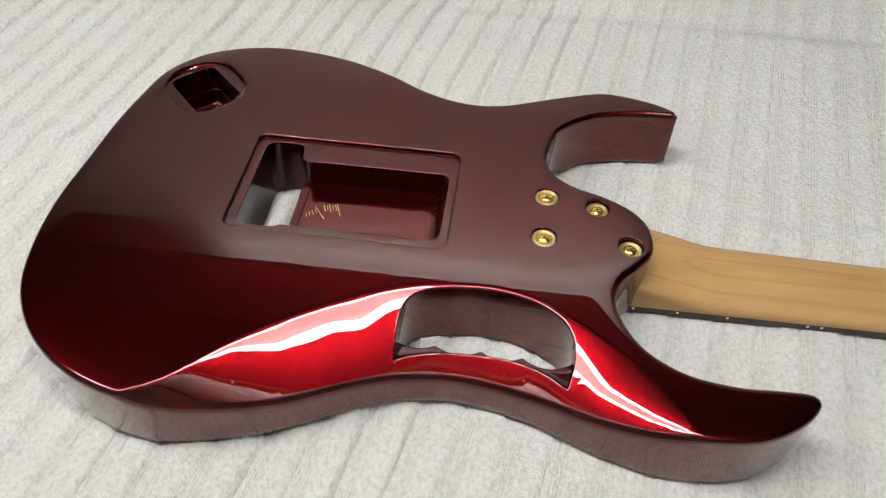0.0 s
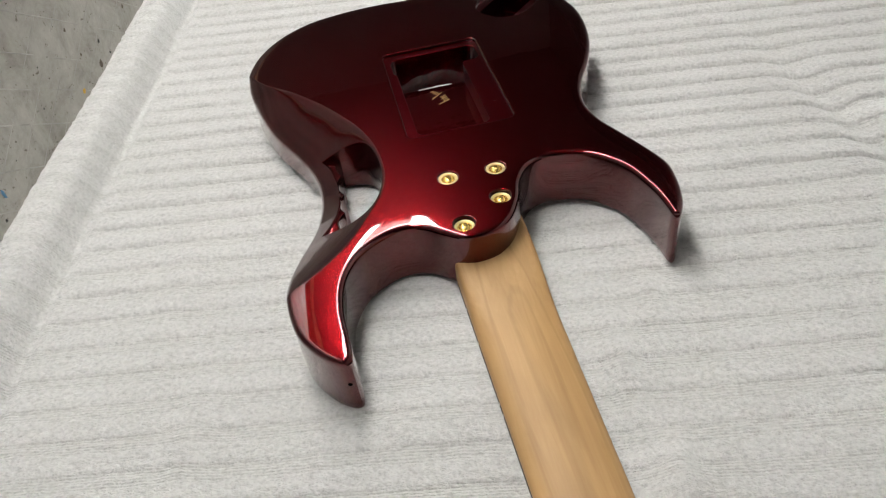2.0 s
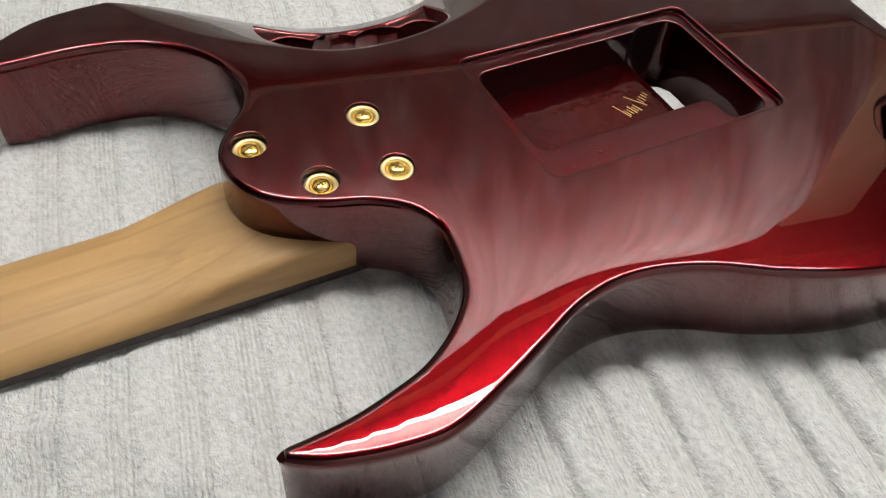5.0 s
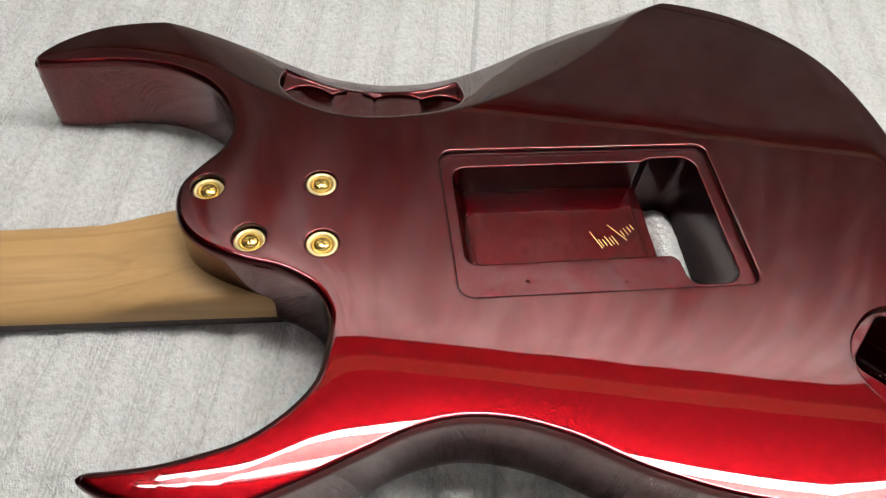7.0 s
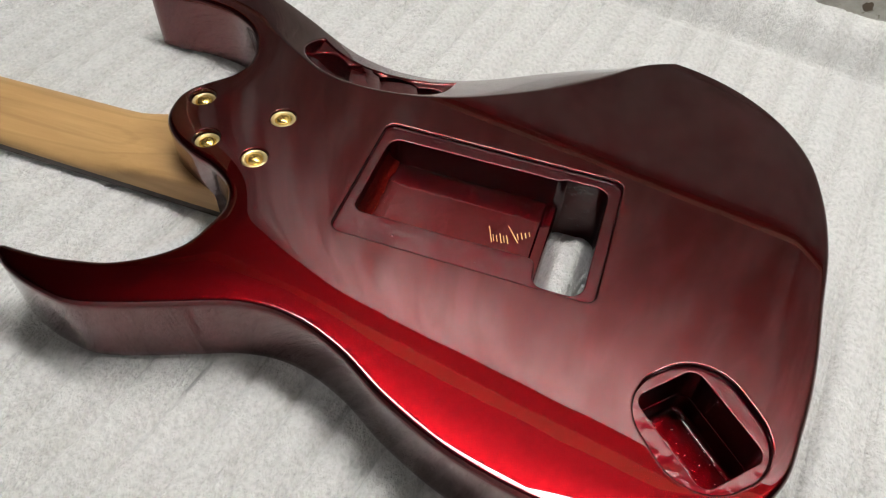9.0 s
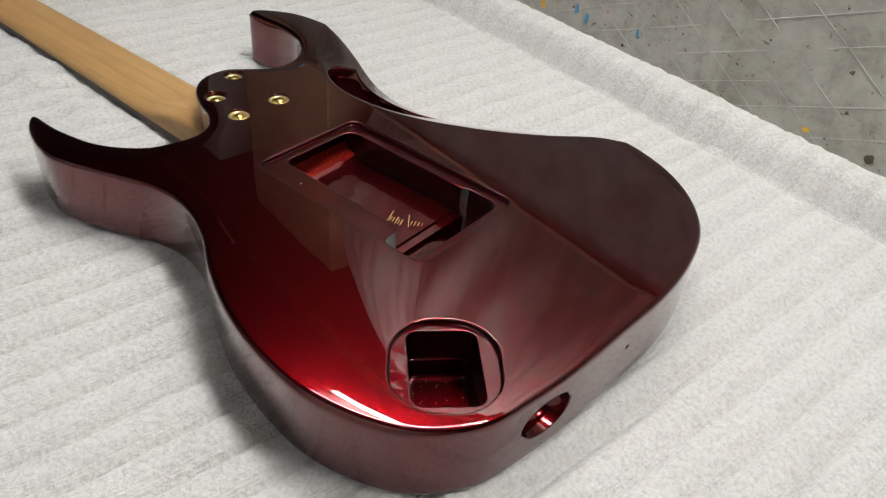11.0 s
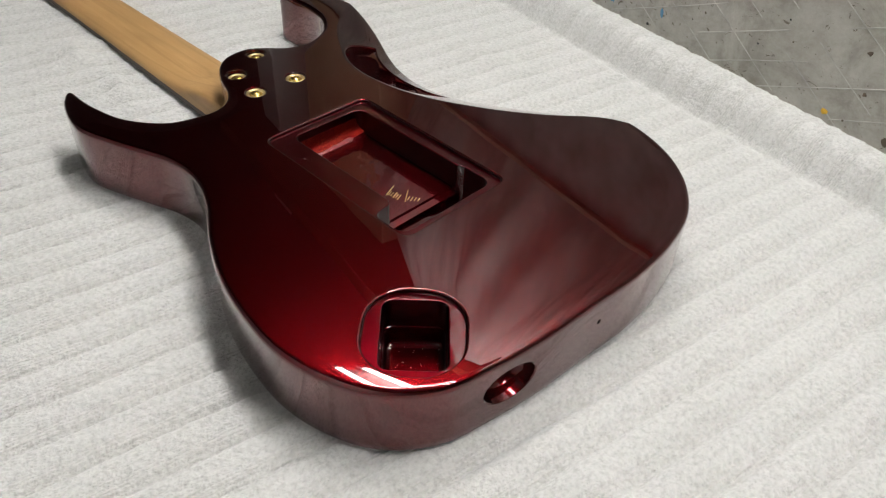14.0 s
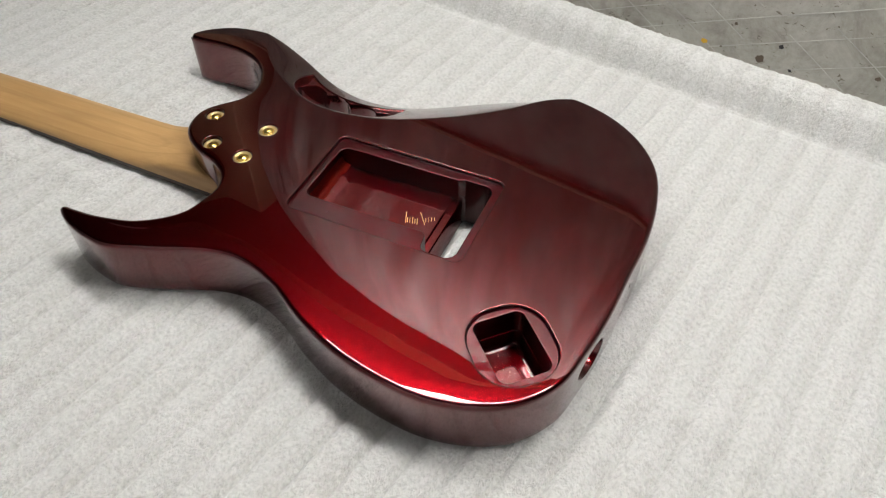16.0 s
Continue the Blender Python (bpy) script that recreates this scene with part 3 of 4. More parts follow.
    hole_wall(bm, SPRING_ROUT, ledge_z - 0.6, BASE)
    part("rout_wall", bm, SHADED_LACQUER, body)
    bm = bmesh.new()
    profile = [(61.5, 25.4), (60.2, 24.0), (58.6, 22.9), (56.6, 22.1), (54.2, 21.6), (51.5, 21.4), (-28, 21.4), (-30.2, 21.2), (-30.8, 20.4), (-31.2, 19.9), (-36.2, 19.5), (-37, 18.6), (-37, BASE)]
    rows = [[(x, y, z) for x, z in profile] for y in (-28, -20, -8, 4, 16, 34)]
    grid_of(bm, rows)
    bmesh.ops.recalc_face_normals(bm, faces=bm.faces)
    part("rout_floor", bm, LIT_LACQUER, body)
    bm = bmesh.new()
    ramp_rows = [(63.4, 34), (62.8, 29), (61.9, 26.4), (60.6, 24.7), (59.2, 23.5), (58.4, 22.7)]
    grid_of(bm, [[(x + 0.8 * noise.noise((y * 0.11, x * 0.2, 3)), y, z) for x, z in ramp_rows] for y in np.linspace(-26.5, 33.5, 25)])
    bmesh.ops.recalc_face_normals(bm, faces=bm.faces)
    part("rough_ramp", bm, ROUT_WALL, body, "rough orange-red end of the rout")

    # control rout
    bm = bmesh.new()
    hole_wall(bm, CONTROL_RECESS, top_height(CONTROL_RECESS) - 1.0, ledge_z + 0.5)
    part("recess_wall", bm, SHADED_LACQUER, body)
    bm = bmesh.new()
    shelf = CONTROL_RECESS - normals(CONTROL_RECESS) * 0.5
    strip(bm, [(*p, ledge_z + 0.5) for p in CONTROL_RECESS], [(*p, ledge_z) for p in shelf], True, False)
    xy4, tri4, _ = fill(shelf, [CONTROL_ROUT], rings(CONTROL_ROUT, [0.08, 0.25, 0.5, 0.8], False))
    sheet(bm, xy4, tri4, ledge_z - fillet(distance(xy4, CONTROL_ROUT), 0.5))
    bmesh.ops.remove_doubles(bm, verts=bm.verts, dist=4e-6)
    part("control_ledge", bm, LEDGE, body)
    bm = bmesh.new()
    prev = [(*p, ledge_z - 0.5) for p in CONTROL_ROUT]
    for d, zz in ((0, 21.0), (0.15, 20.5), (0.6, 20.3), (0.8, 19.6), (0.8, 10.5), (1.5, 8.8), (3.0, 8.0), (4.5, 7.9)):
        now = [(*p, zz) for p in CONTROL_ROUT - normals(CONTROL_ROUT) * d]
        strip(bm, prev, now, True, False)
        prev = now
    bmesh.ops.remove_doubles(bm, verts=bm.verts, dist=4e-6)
    part("control_rout", bm, SHADED_LACQUER, body)
    bm = bmesh.new()
    xy5, tri5, _ = fill(np.array(prev)[:, :2], [])
    sheet(bm, xy5, tri5, np.full(len(xy5), 7.9))
    part("control_floor", bm, LIT_LACQUER, body)
    return body


# ---------------------------------------------------------------- neck
def neck_axis(x):
    return 0.8 - (x - 150) * 0.010


def neck_half(x):
    return 29.2 - (x - 150) * 0.0163


def guitar_neck(parent):
    bm = bmesh.new()
    xs = [122, 140, 150, 156, 162, 170, 178, 186, 194, 202, 210, 218, 226, 236, 250, 270, 300, 340, 380, 430, 480, 540, 600, 640]
    rows = []
    for x in xs:
        w, c = neck_half(x), neck_axis(x)
        k = np.clip((x - 176) / 66.0, 0, 1)
        k = k * k * (3 - 2 * k)
        power = 9.0 * (1 - k) + 2.25 * k
        crown = 19.4 - 8.2 * k
        row = []
        for i in range(33):
            a = math.pi * i / 32
            ca, sa = math.cos(a), math.sin(a)
            y = math.copysign(abs(ca) ** (2 / power), ca)
            zz = abs(sa) ** (2 / power)
            row.append((x, c + w * y, 0.9 + (crown - 0.9) * zz))
        rows.append(row)
    for a, b in zip(rows, rows[1:]):
        strip(bm, a, b, False, True)
    for row in (rows[0], rows[-1]):
        bm.faces.new([bm.verts.new(Vector(p) * 0.001) for p in row])
    bmesh.ops.remove_doubles(bm, verts=bm.verts, dist=1e-6)
    bmesh.ops.recalc_face_normals(bm, faces=bm.faces)
    neck = part("neck", bm, MAPLE, parent, "pale satin maple neck with faint grain")
    bm = bmesh.new()
    rows = []
    for x in (122, 200, 300, 400, 500, 640):
        w, c = neck_half(x) + 0.05, neck_axis(x)
        rows.append([(x, c - w, 0.9), (x, c - w - 0.1, 0.5), (x, c - w, -4.1), (x, c - w + 0.8, -4.9), (x, c + w - 0.8, -4.9), (x, c + w, -4.1), (x, c + w + 0.1, 0.5), (x, c + w, 0.9)])
    for a, b in zip(rows, rows[1:]):
        strip(bm, a, b, True, True)
    for row in (rows[0], rows[-1]):
        bm.faces.new([bm.verts.new(Vector(p) * 0.001) for p in row])
    bmesh.ops.remove_doubles(bm, verts=bm.verts, dist=1e-6)
    bmesh.ops.recalc_face_normals(bm, faces=bm.faces)
    board = part("fretboard", bm, ROSEWOOD, neck, "dark fretboard edge with white dots")
    bridge = -34.5
    scale_mm = 648.0
    for fret in (19, 17, 15, 12, 9, 7):
        mid = bridge + scale_mm * (2 ** (-fret / 12) + 2 ** (-(fret - 1) / 12)) / 2
        for dx in ((-4.2, 4.2) if fret == 12 else (0,)):
            x = mid + dx
            m = Matrix.Translation(Vector((x, neck_axis(x) - neck_half(x) - 0.1, -0.7)) * 0.001) @ Matrix.Rotation(radians(90), 4, "X")
            part("side_dot", lathe([(0, 0.0003), (0.0009, 0.00025), (0.0011, -0.0005)], 14, m), PEARL, neck)
    return neck


# ---------------------------------------------------------------- screws in their ferrules
def screw_set(parent, x, y, deep, spin):
    z = H - deep
    m = Matrix.Translation(Vector((x, y, z)) * 0.001)
    ring = lathe([(0.0071, -0.0005), (0.0072, 0.0004), (0.0070, 0.0009), (0.0066, 0.0011), (0.0056, 0.0010), (0.0051, 0.0006), (0.0047, -0.0006)], 48, m)
    ferrule = part("ferrule", ring, GOLD_RIM, parent, "pale gold ferrule ring")
    bm = lathe([(0.0048, -0.0007), (0.0047, 0.0002), (0.0044, 0.0005), (0.0041, 0.0005), (0.0039, 0.0008), (0.0033, 0.0014), (0.0022, 0.0019), (0.0010, 0.0021), (0, 0.0021)], 40, m)
    head = part("screw", bm, GOLD, ferrule, "gold cross-head screw")
    # raised bars in darker gold; the slot's shade is in their colour
    bm = bmesh.new()
    turn = m @ Matrix.Rotation(spin, 4, "Z")
    for k in range(2):
        t = turn @ Matrix.Rotation(k * math.pi / 2, 4, "Z")
        add_box(bm, (-0.0021, -0.00030, 0.0012), (0.0021, 0.00030, 0.00218), t)
    part("cross_slot", bm, GOLD_SLOT, ferrule, "shaded gold cross slot", False)
    return ferrule


def gold_writing(parent):
    """Gold strokes on the rout's floor: bars in the place of a name."""
    bm = bmesh.new()
    z0 = 0.02155
    for cx, cy, length, angle, wide in ((-6.8, 8.6, 11.5, 112, 0.5), (-9.0, 10.6, 5.0, 112, 0.45), (-10.9, 10.4, 4.4, 112, 0.45), (-12.8, 9.6, 6.6, 112, 0.5), (-14.6, 9.6, 4.6, 112, 0.45), (-16.4, 9.2, 6.0, 112, 0.5),
                                        (-18.6, 4.6, 13.0, 128, 0.5), (-21.4, 5.4, 4.2, 112, 0.45), (-23.3, 4.2, 4.6, 112, 0.45), (-25.2, 3.0, 3.8, 112, 0.45), (-27.0, 1.6, 3.4, 112, 0.45)):
        m = Matrix.Translation((cx * 0.001, cy * 0.001, z0)) @ Matrix.Rotation(radians(angle), 4, "Z")
        add_box(bm, (-length * 0.0005, -wide * 0.0005, -0.0003), (length * 0.0005, wide * 0.0005, 0.00012), m)
    part("gold_strokes", bm, GOLD_INK, parent, "gold ink strokes on the rout floor", False)


def rout_dust(parent):
    """Pale specks of sanding dust left in the routs."""
    rng = random.Random(11)
    bm = bmesh.new()

    def speck(x, y, z, r):
        pts = [bm.verts.new(Vector((x + r * rng.uniform(0.6, 1.2) * math.cos(a), y + r * rng.uniform(0.6, 1.2) * math.sin(a), z)) * 0.001) for a in (0, 1.3, 2.6, 3.9, 5.1)]
        top = bm.verts.new(Vector((x, y, z + r * 0.7)) * 0.001)
        for i in range(5):
            bm.faces.new((pts[i], pts[(i + 1) % 5], top))
    k = math.sqrt(0.5)
    for _ in range(70):
        p, q = rng.uniform(-30, -5), rng.uniform(136, 175)
        if rng.random() < 0.5:
            p = rng.choice((-31.5, -4.8)) + rng.gauss(0, 0.5)
        speck((p - q) * k, (p + q) * k, 8.0, rng.uniform(0.10, 0.32))
    for _ in range(60):
        speck(55 + abs(rng.gauss(0, 2.0)), rng.uniform(-26, 30), 22.2, rng.uniform(0.08, 0.2))
    tagged(part("dust_specks", bm, DUST, parent, "pale sanding dust"), kind="stuff")


guitar = tagged(empty("electric_guitar"), "glossy candy-red electric guitar lying face down on a towel", "guitar")
body_ob = guitar_body(guitar)
guitar_neck(guitar)
for (sx, sy, sd), spin in zip(SCREWS, (0.5, 0.9, 0.2, 0.75)):
    screw_set(guitar, sx, sy, sd, spin)
gold_writing(body_ob)
rout_dust(body_ob)


# ---------------------------------------------------------------- towel
CREASES = ((0.345, 0.122, 0.022, 0.010, 0.007), (0.27, 0.108, 0.030, 0.009, 0.006), (0.215, 0.136, 0.020, 0.009, 0.004), (0.40, 0.19, 0.016, 0.028, 0.006), (-0.25, 0.03, 0.035, 0.012, 0.006), (0.30, -0.01, 0.02, 0.05, 0.004), (0.36, 0.12, 0.02, 0.035, 0.006), (0.42, 0.06, 0.018, 0.05, 0.006),
           (0.30, -0.16, 0.06, 0.012, 0.004), (0.16, -0.20, 0.05, 0.012, 0.003), (-0.34, -0.12, 0.012, 0.05, 0.004))


def towel_point(u, v):
    """Place of the towel's point: ribbed and flat on the bench, rolled up along the back panel, hanging over the end."""
    z = -0.0048
    edge = PANEL_V + 0.047 + 0.003 * noise.noise((u * 3, 0, 4))
    flat = min(1.0, max(0.0, (v - edge - 0.004) / 0.012))
    wander = 0.0018 * noise.noise((u * 5, v * 3, 3)) + 0.0009 * noise.noise((u * 20, v * 20, 8)) + 0.0007 * noise.noise((u * 60, v * 80, 9))
    turn = (u + wander) / RIB
    phase = turn % 1.0
    row = math.floor(turn)
    strong = min(1.25, max(0.6, 0.95 + 0.35 * noise.noise((row * 3.7, v * 3, 2)) + 0.3 * noise.noise((u * 7, v * 6, 1))))
    dip = 1.0 / (1.0 + math.exp(-(phase - 0.30) / 0.035)) / (1.0 + math.exp((phase - 0.74) / 0.05))
    plump = min(1.0, max(0.0, (v - 0.02) / 0.12, (u - 0.02) / 0.15))
    worn = min(1.0, max(0.0, (u - 0.06) / 0.14))
    groove = (dip * (0.70 - 0.20 * plump) + (0.40 + 0.5 * plump) * math.exp(-((phase - 0.36) / 0.10) ** 2)) * (1.0 - 0.62 * worn)
    z -= flat * strong * 0.0038 * groove
    z += 0.0010 * noise.noise((u * 11, v * 11, 0)) + 0.0004 * noise.noise((u * 70, v * 70, 5)) + 0.0009 * noise.noise((u * 120, v * 95, 2)) + 0.0008 * noise.noise((u * 330, v * 250, 7))
    # soft creases
    for cu, cv, wu, wv, hh in CREASES:
        if abs(u - cu) < 3 * wu and abs(v - cv) < 3 * wv:
            z += hh * math.exp(-((u - cu) / wu) ** 2 - ((v - cv) / wv) ** 2)
    x, y = u, v
    # pressed down under the neck
    place = bench(u, v, 0)
    z -= 0.0012 * min(1.0, max(0.0, (place.x - 0.15) / 0.06)) * math.exp(-(place.y / 0.045) ** 4)
    # a soft crease across the front half, and the pile swelling into the body's slot
    if abs(place.y - 0.335) < 0.08:
        reach = min(1.0, max(0.0, (place.x + 0.10) / 0.15)) * min(1.0, max(0.0, (0.75 - place.x) / 0.1))
        z -= 0.010 * reach * math.exp(-((place.y - 0.333 - 0.006 * noise.noise((place.x * 6, 1, 1))) / 0.018) ** 2)
    z += 0.0165 * math.exp(-((place.x + 0.0497) / 0.0103) ** 4 - ((place.y - 0.010) / 0.032) ** 4)
    # thick rolled hem against the panel
    z -= 0.0050 * math.exp(-((v - edge - 0.001) / 0.006) ** 2)
    if v < edge:
        k = min(1.0, (edge - v) / 0.019)
        top = 0.0205 + 0.003 * noise.noise((u * 4, 2, 6))
        z += top * (k * k * (3 - 2 * k)) + 0.0035 * math.sin(min(1.0, max(0.0, (edge - v - 0.015) / 0.032)) * math.pi)
        z += (0.0008 * noise.noise((u * 45, v * 210, 3)) + 0.0010 * noise.noise((u * 24, v * 30, 6))) * math.sin(k * math.pi * 0.8)
        z += 0.0012 * noise.noise((u * 130, v * 90, 1)) * k
    # over the front edge of the bench
    front = 0.64 + 0.004 * noise.noise((u * 4, 5, 1))
    if v > front:
        past = v - front
        r = 0.026
        a = min(past / r, math.pi / 2)
        y = front + r * math.sin(a) + 0.004 * noise.noise((u * 9, past * 8, 4)) * min(1.0, past * 20)
        z -= r * (1 - math.cos(a)) + max(0.0, past - r * math.pi / 2)
    end = -0.50
    if u < end:
        s = end - u
        r = 0.03
        a = min(s / r, math.pi / 2)
        rest = max(0.0, s - r * math.pi / 2)
        x = end - r * math.sin(a)
        z -= r * (1 - math.cos(a)) + rest
    return bench(x, y, z)


def towel():
    us = np.r_[np.arange(-0.62, -0.42, 0.003), np.arange(-0.42, 0.62, 0.00115), np.arange(0.62, 0.96, 0.003)]
    vs = np.r_[np.arange(PANEL_V - 0.004, -0.20, 0.0028), np.arange(-0.20, 0.42, 0.0026), np.arange(0.42, 0.86, 0.0075)]
    me = bpy.data.meshes.new("towel")
    pts = [towel_point(float(u), float(v)) for v in vs for u in us]
    n = len(us)
    faces = [(j * n + i, j * n + i + 1, (j + 1) * n + i + 1, (j + 1) * n + i) for j in range(len(vs) - 1) for i in range(n - 1)]
    me.from_pydata([tuple(p) for p in pts], [], faces)
    me.materials.append(TOWEL)
    me.shade_smooth()
    ob = new("towel", me)
    return tagged(ob, "white ribbed plush towel spread over the workbench, back edge rolled", "towel")


towel()


# ---------------------------------------------------------------- bench, back panel and room
def bench_table():
    top = tagged(empty("workbench"), "plain plywood workbench under the white towel", "workbench")
    part("bench_top", box((-0.52, BACK_V - 0.019, -0.049), (0.98, 0.638, -0.026), 0.008, BENCH), BENCHWOOD, top)
    for u in (-0.47, 0.92):
        for v in (PANEL_V + 0.04, 0.58):
            part("leg", box((u - 0.03, v - 0.03, -0.85), (u + 0.03, v + 0.03, -0.050), 0.003, BENCH), BENCHWOOD, top)
    return top


def back_panel():
    m = BENCH
    panel = tagged(link("back_panel", box((-1.1, PANEL_V - 0.02, -0.06), (1.5, PANEL_V, 0.302), 0.002, m), PANEL, smooth=False),
                   "grey paint-stained board with scored diamond lines behind the bench", "wall panel", kind="structure")
    # darker grey strip set over the upper half of the panel
    part("dark_board", box((-1.1, PANEL_V - 0.019, 0.15), (1.5, PANEL_V + 0.004, 0.300), 0.001, m), DARK_BOARD, panel, "darker grey board", False)
    part("lath", box((-1.1, PANEL_V - 0.022, 0.3025), (1.5, PANEL_V + 0.008, 0.309), 0.001, m), LATH, panel, "thin orange-brown lath", False)
    # white sheeting with soft hanging folds, on the boards behind; bulge and receding ends shaped to dim it
    us, zs = np.arange(-0.92, 0.801, 0.007), np.linspace(0.36, 0.94, 36)
    bm = bmesh.new()

    def hang(u, z):
        fold = 0.018 * noise.noise((u * 8 + 2.4 * z, z * 1.6, 2)) + 0.012 * noise.noise((u * 19 - 5 * z, z * 3.0, 5)) + 0.008 * noise.noise((u * 40 + 9 * z, z * 5, 7))
        k = (z - 0.36) / 0.58
        away = 0.5 * max(0.0, u - 0.36) ** 2 + 1.2 * max(0.0, -0.62 - u) ** 2
        return bench(u, SHEET_V + 0.13 * k + 0.088 * math.sin(math.pi * k) + fold * (1 - k ** 6) - away, z)
    front = [[bm.verts.new(hang(u, z)) for u in us] for z in zs]
    back = [[bm.verts.new(bench(u, BACK_V - 0.0246, z)) for u in us] for z in (zs[0], zs[-1])]
    for low, high in zip([back[0]] + front, front + [back[1]]):
        for i in range(len(us) - 1):
            bm.faces.new((low[i], low[i + 1], high[i + 1], high[i]))
    bmesh.ops.recalc_face_normals(bm, faces=bm.faces)
    part("white_sheeting", bm, WHITE_BOARD, panel, "white sheeting hanging in soft folds")
    part("rail", box((-1.3, BACK_V - 0.0246, 0.985), (1.7, SHEET_V + 0.145, 1.04), 0.004, m), RAILWOOD, panel, "orange-brown wooden rail", False)
    for u0, u1, z0, z1, deep, mat, label in ((0.90, 1.27, 0.25, 1.24, 0.06, BOARDWOOD, "orange-brown upright board"), (1.51, 1.63, 0.25, 1.30, 0.05, WHITE_WALL, "pale upright strip"),
                                             (1.00, 1.17, 0.40, 0.47, 0.075, BLUE, "dull blue patch"), (-1.12, -0.93, 0.25, 1.24, 0.06, BOARDWOOD, "orange-brown upright board")):
        part("upright_board" if mat is BOARDWOOD else "upright_strip" if mat is WHITE_WALL else "blue_patch",
             box((u0, BACK_V - 0.0246, z0), (u1, SHEET_V - 0.0246 + deep, z1), 0.004, m), mat, panel, label, False)
    part("backing", box((-1.3, BACK_V - 0.045, -0.06), (1.7, BACK_V - 0.025, 1.74), 0, m), BLACK_BOARD, panel, "dark backing boards", False)
    rng = random.Random(4)
    bm = bmesh.new()
    for slope in (0.62, -0.42):
        for k in range(-26, 40):
            u0 = -1.0 + k * 0.062 + 0.012 * noise.noise((k * 7.3, slope, 1))
            z0, z1 = 0.0, 0.16
            ln = (z1 - z0) / abs(slope)
            ang = math.atan(slope)
            bits = 9
            for b in range(bits):
                if noise.noise((k * 1.7, b * 2.3, slope * 9)) < -0.18:
                    continue
                a0, a1 = b / bits, (b + 1) / bits
                pu = lambda a: u0 + ln * a + 0.003 * noise.noise((k * 3.1, a * 5, slope))
                pz = lambda a: (z0 + (z1 - z0) * a) if slope > 0 else (z1 - (z1 - z0) * a)
                du, dz = pu(a1) - pu(a0), pz(a1) - pz(a0)
                d = math.hypot(du, dz)
                w = 0.0005
                nu, nz = -dz / d * w, du / d * w
                q = [(pu(a0) - nu, pz(a0) - nz), (pu(a1) - nu, pz(a1) - nz), (pu(a1) + nu, pz(a1) + nz), (pu(a0) + nu, pz(a0) + nz)]
                lift = [bm.verts.new(bench(x, PANEL_V + 0.0003, h)) for x, h in q]
                c0, c1 = bm.verts.new(bench(pu(a0), PANEL_V + 0.00055, pz(a0))), bm.verts.new(bench(pu(a1), PANEL_V + 0.00055, pz(a1)))
                bm.faces.new((lift[0], lift[1], c1, c0))
                bm.faces.new((c0, c1, lift[2], lift[3]))
    tagged(part("scored_lines", bm, SCORE, panel, "pale scored lines"), kind="stuff")

    def splash(name, mat, u, z, r, label, tall=0.9):
        bm = bmesh.new()
        ring = []
        for k in range(14):
            a = 2 * math.pi * k / 14
            rr = r * (0.7 + 0.5 * rng.random())
            ring.append(bm.verts.new(bench(u + rr * math.cos(a), PANEL_V + 0.0006, z + rr * tall * math.sin(a))))
        c = bm.verts.new(bench(u, PANEL_V + 0.0013, z))
        for k in range(14):
            bm.faces.new((c, ring[k], ring[(k + 1) % 14]))
        part(name, bm, mat, panel, label)

    splash("yellow_spot", YELLOW, -0.096, 0.0225, 0.0033, "yellow paint spot")
    splash("yellow_spot", YELLOW, 0.205, 0.026, 0.004, "yellow paint spot")
    splash("brown_spot", BROWN, -0.150, 0.0225, 0.0042, "brown stain")
    splash("black_spot", BLACK, -0.165, 0.040, 0.0026, "black mark")
    splash("blue_spot", BLUE, 0.160, 0.036, 0.0028, "blue paint smear", 2.2)
    splash("blue_spot", BLUE, 0.146, 0.031, 0.0028, "blue paint smear", 2.2)
    splash("blue_spot", BLUE, 0.083, 0.037, 0.0022, "blue paint smear", 2.2)
    splash("pink_spot", PINK, 0.122, 0.046, 0.0022, "pink paint smear")
    for _ in range(150):
        splash("speck", rng.choice((BLACK, BROWN, BROWN)), rng.uniform(-0.5, 0.5), 0.018 + 0.3 * rng.random() ** 1.5, 0.0006 + 0.0020 * rng.random() ** 3, "")
    return panel


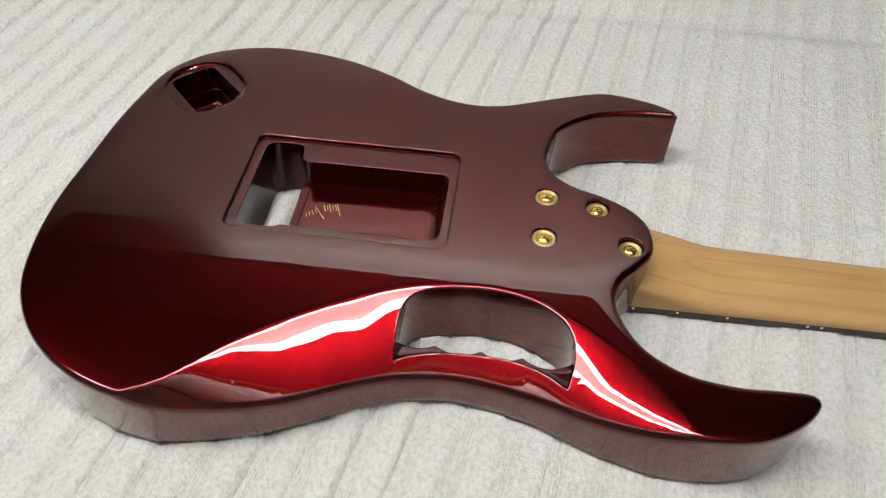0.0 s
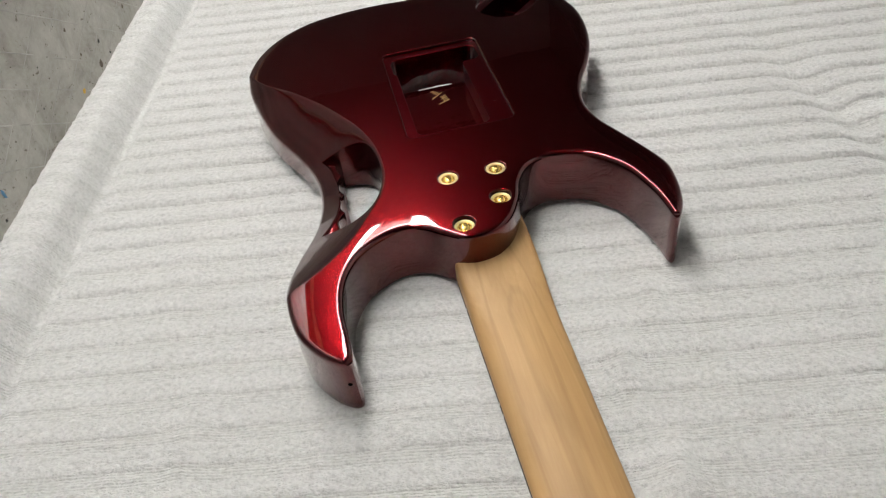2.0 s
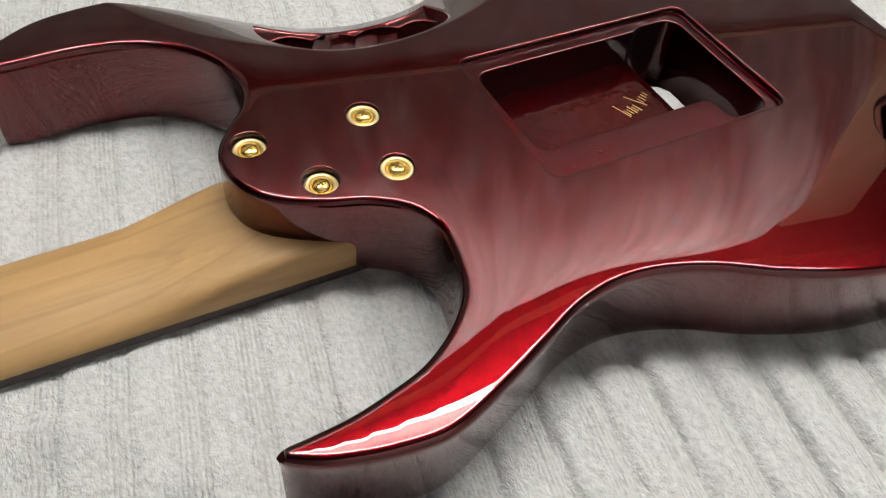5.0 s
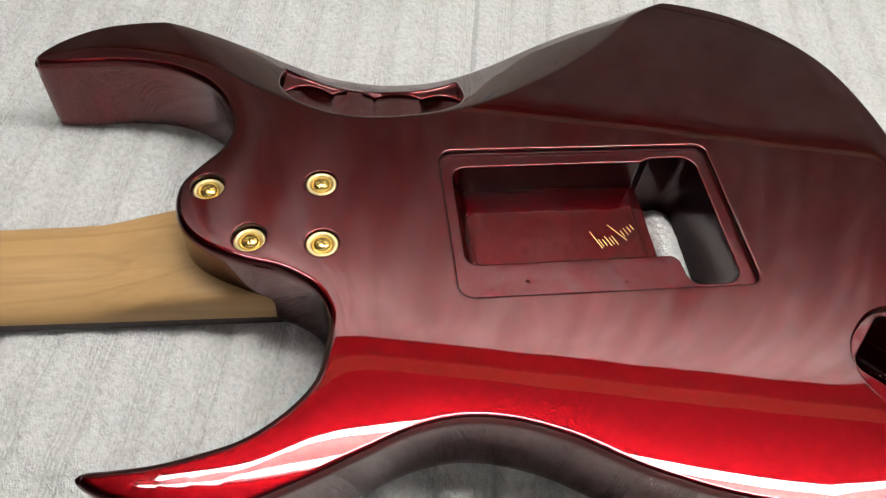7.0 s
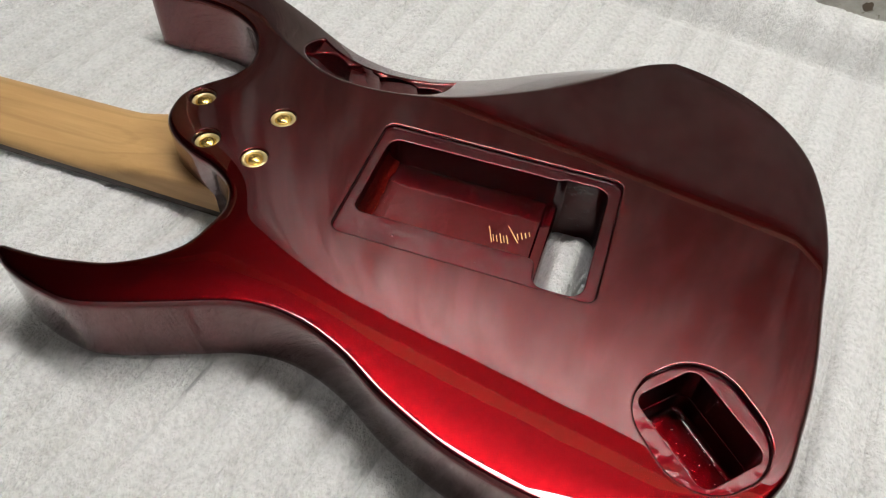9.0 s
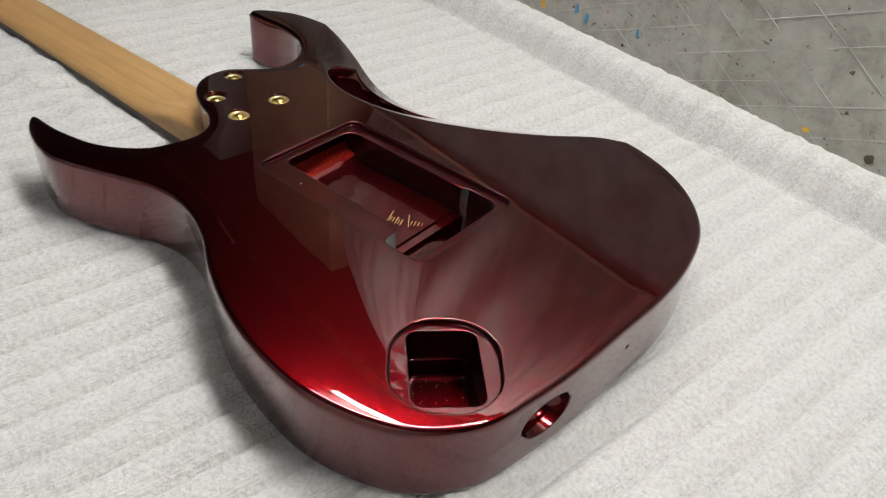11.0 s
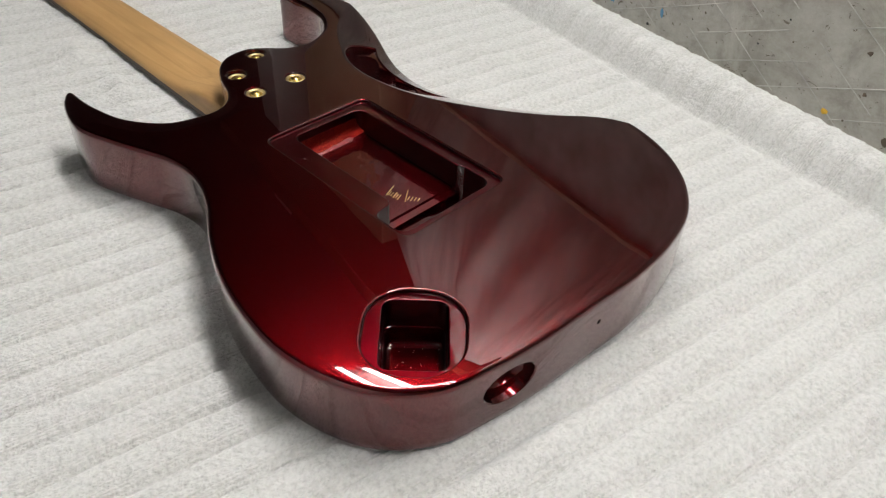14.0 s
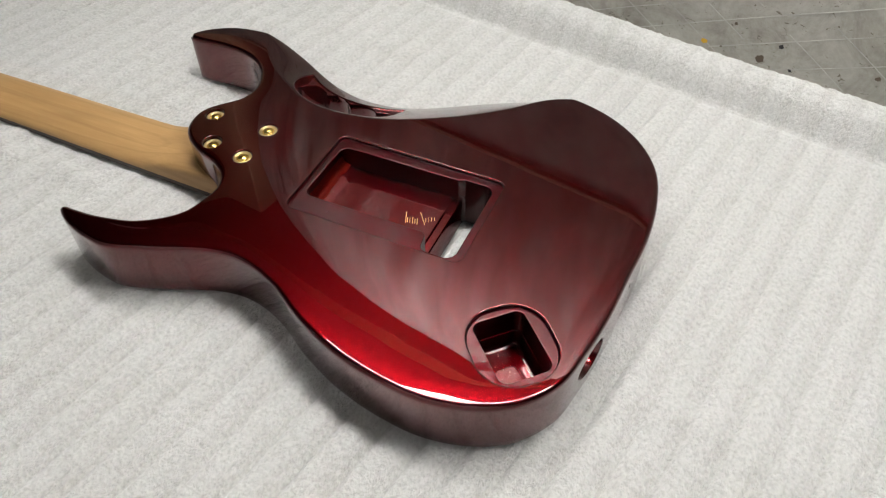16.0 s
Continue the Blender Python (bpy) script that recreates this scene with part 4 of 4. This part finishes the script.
def tube_light(name, centre, length, turn, mat, label, tubes):
    lamp = tagged(empty(name), label, "ceiling light")
    m = Matrix.Translation(centre) @ Matrix.Rotation(turn, 4, "Z")
    part("housing", box((-length / 2 - 0.03, -0.055, 0.035), (length / 2 + 0.03, 0.055, 0.075), 0.004, m), WHITE_METAL, lamp)
    for y in tubes:
        t = m @ Matrix.Translation((0, y, 0)) @ Matrix.Rotation(radians(90), 4, "Y")
        part("tube", lathe([(0, -length / 2), (0.012, -length / 2), (0.012, length / 2), (0, length / 2)], 16, t), mat, lamp, "lit fluorescent tube")
        for e in (-1, 1):
            part("socket", box((e * length / 2 - 0.012, y - 0.016, -0.016), (e * length / 2 + 0.012, y + 0.016, 0.036), 0.003, m), WHITE_METAL, lamp)
    return lamp


def room():
    def slab(name, lo, hi, mat, label, m=Matrix.Identity(4)):
        return tagged(link(name, box(lo, hi, 0, m), mat, smooth=False), label, name.split("_")[0], kind="structure")
    slab("floor", (-3.2, -3.2, -0.95), (3.2, 3.2, -0.85), CONCRETE, "dark worn concrete workshop floor")
    slab("ceiling", (-3.2, -3.2, 1.75), (3.2, 3.2, 1.85), CEILING, "dark boarded workshop ceiling")
    # closing wall made white as a reflector for the guitar's lacquer
    slab("wall_north", (-3.2, 1.3, -0.85), (3.2, 1.5, 1.75), WHITE_WALL, "plain white wall, out of view, added to brighten the lacquer reflections")
    # added light block: keeps the wall's lamp off the bench and lacquer
    slab("valance_board", (-3.0, 1.08, 1.46), (3.0, 1.10, 1.75), CEILING, "added dark board shielding the bench from the wall's fill lamp")
    slab("wall_south", (-3.2, -3.2, -0.85), (3.2, -3.0, 1.75), PLASTER, "dull grey plaster wall")
    slab("wall_east", (3.0, -3.0, -0.85), (3.2, 3.0, 1.75), PLASTER, "dull grey plaster wall")
    slab("wall_west", (-3.2, -3.0, -0.85), (-3.0, 3.0, 1.75), PLASTER, "dull grey plaster wall")


bench_table()
back_panel()
tube_light("bench_lamp", tuple(bench(-0.17, -0.172, 0.97)), 1.34, BENCH_TURN, TUBE_GLOW, "twin-tube grey workshop lamp above the bench", (-0.043, 0.043))
# added fill lamp, out of view, to brighten the north wall
tube_light("fill_lamp", (-0.1, 1.17, 1.674), 1.5, 0.0, FILL_GLOW, "added twin-tube fill lamp, out of view, lighting the white wall", (-0.035, 0.035))
room()
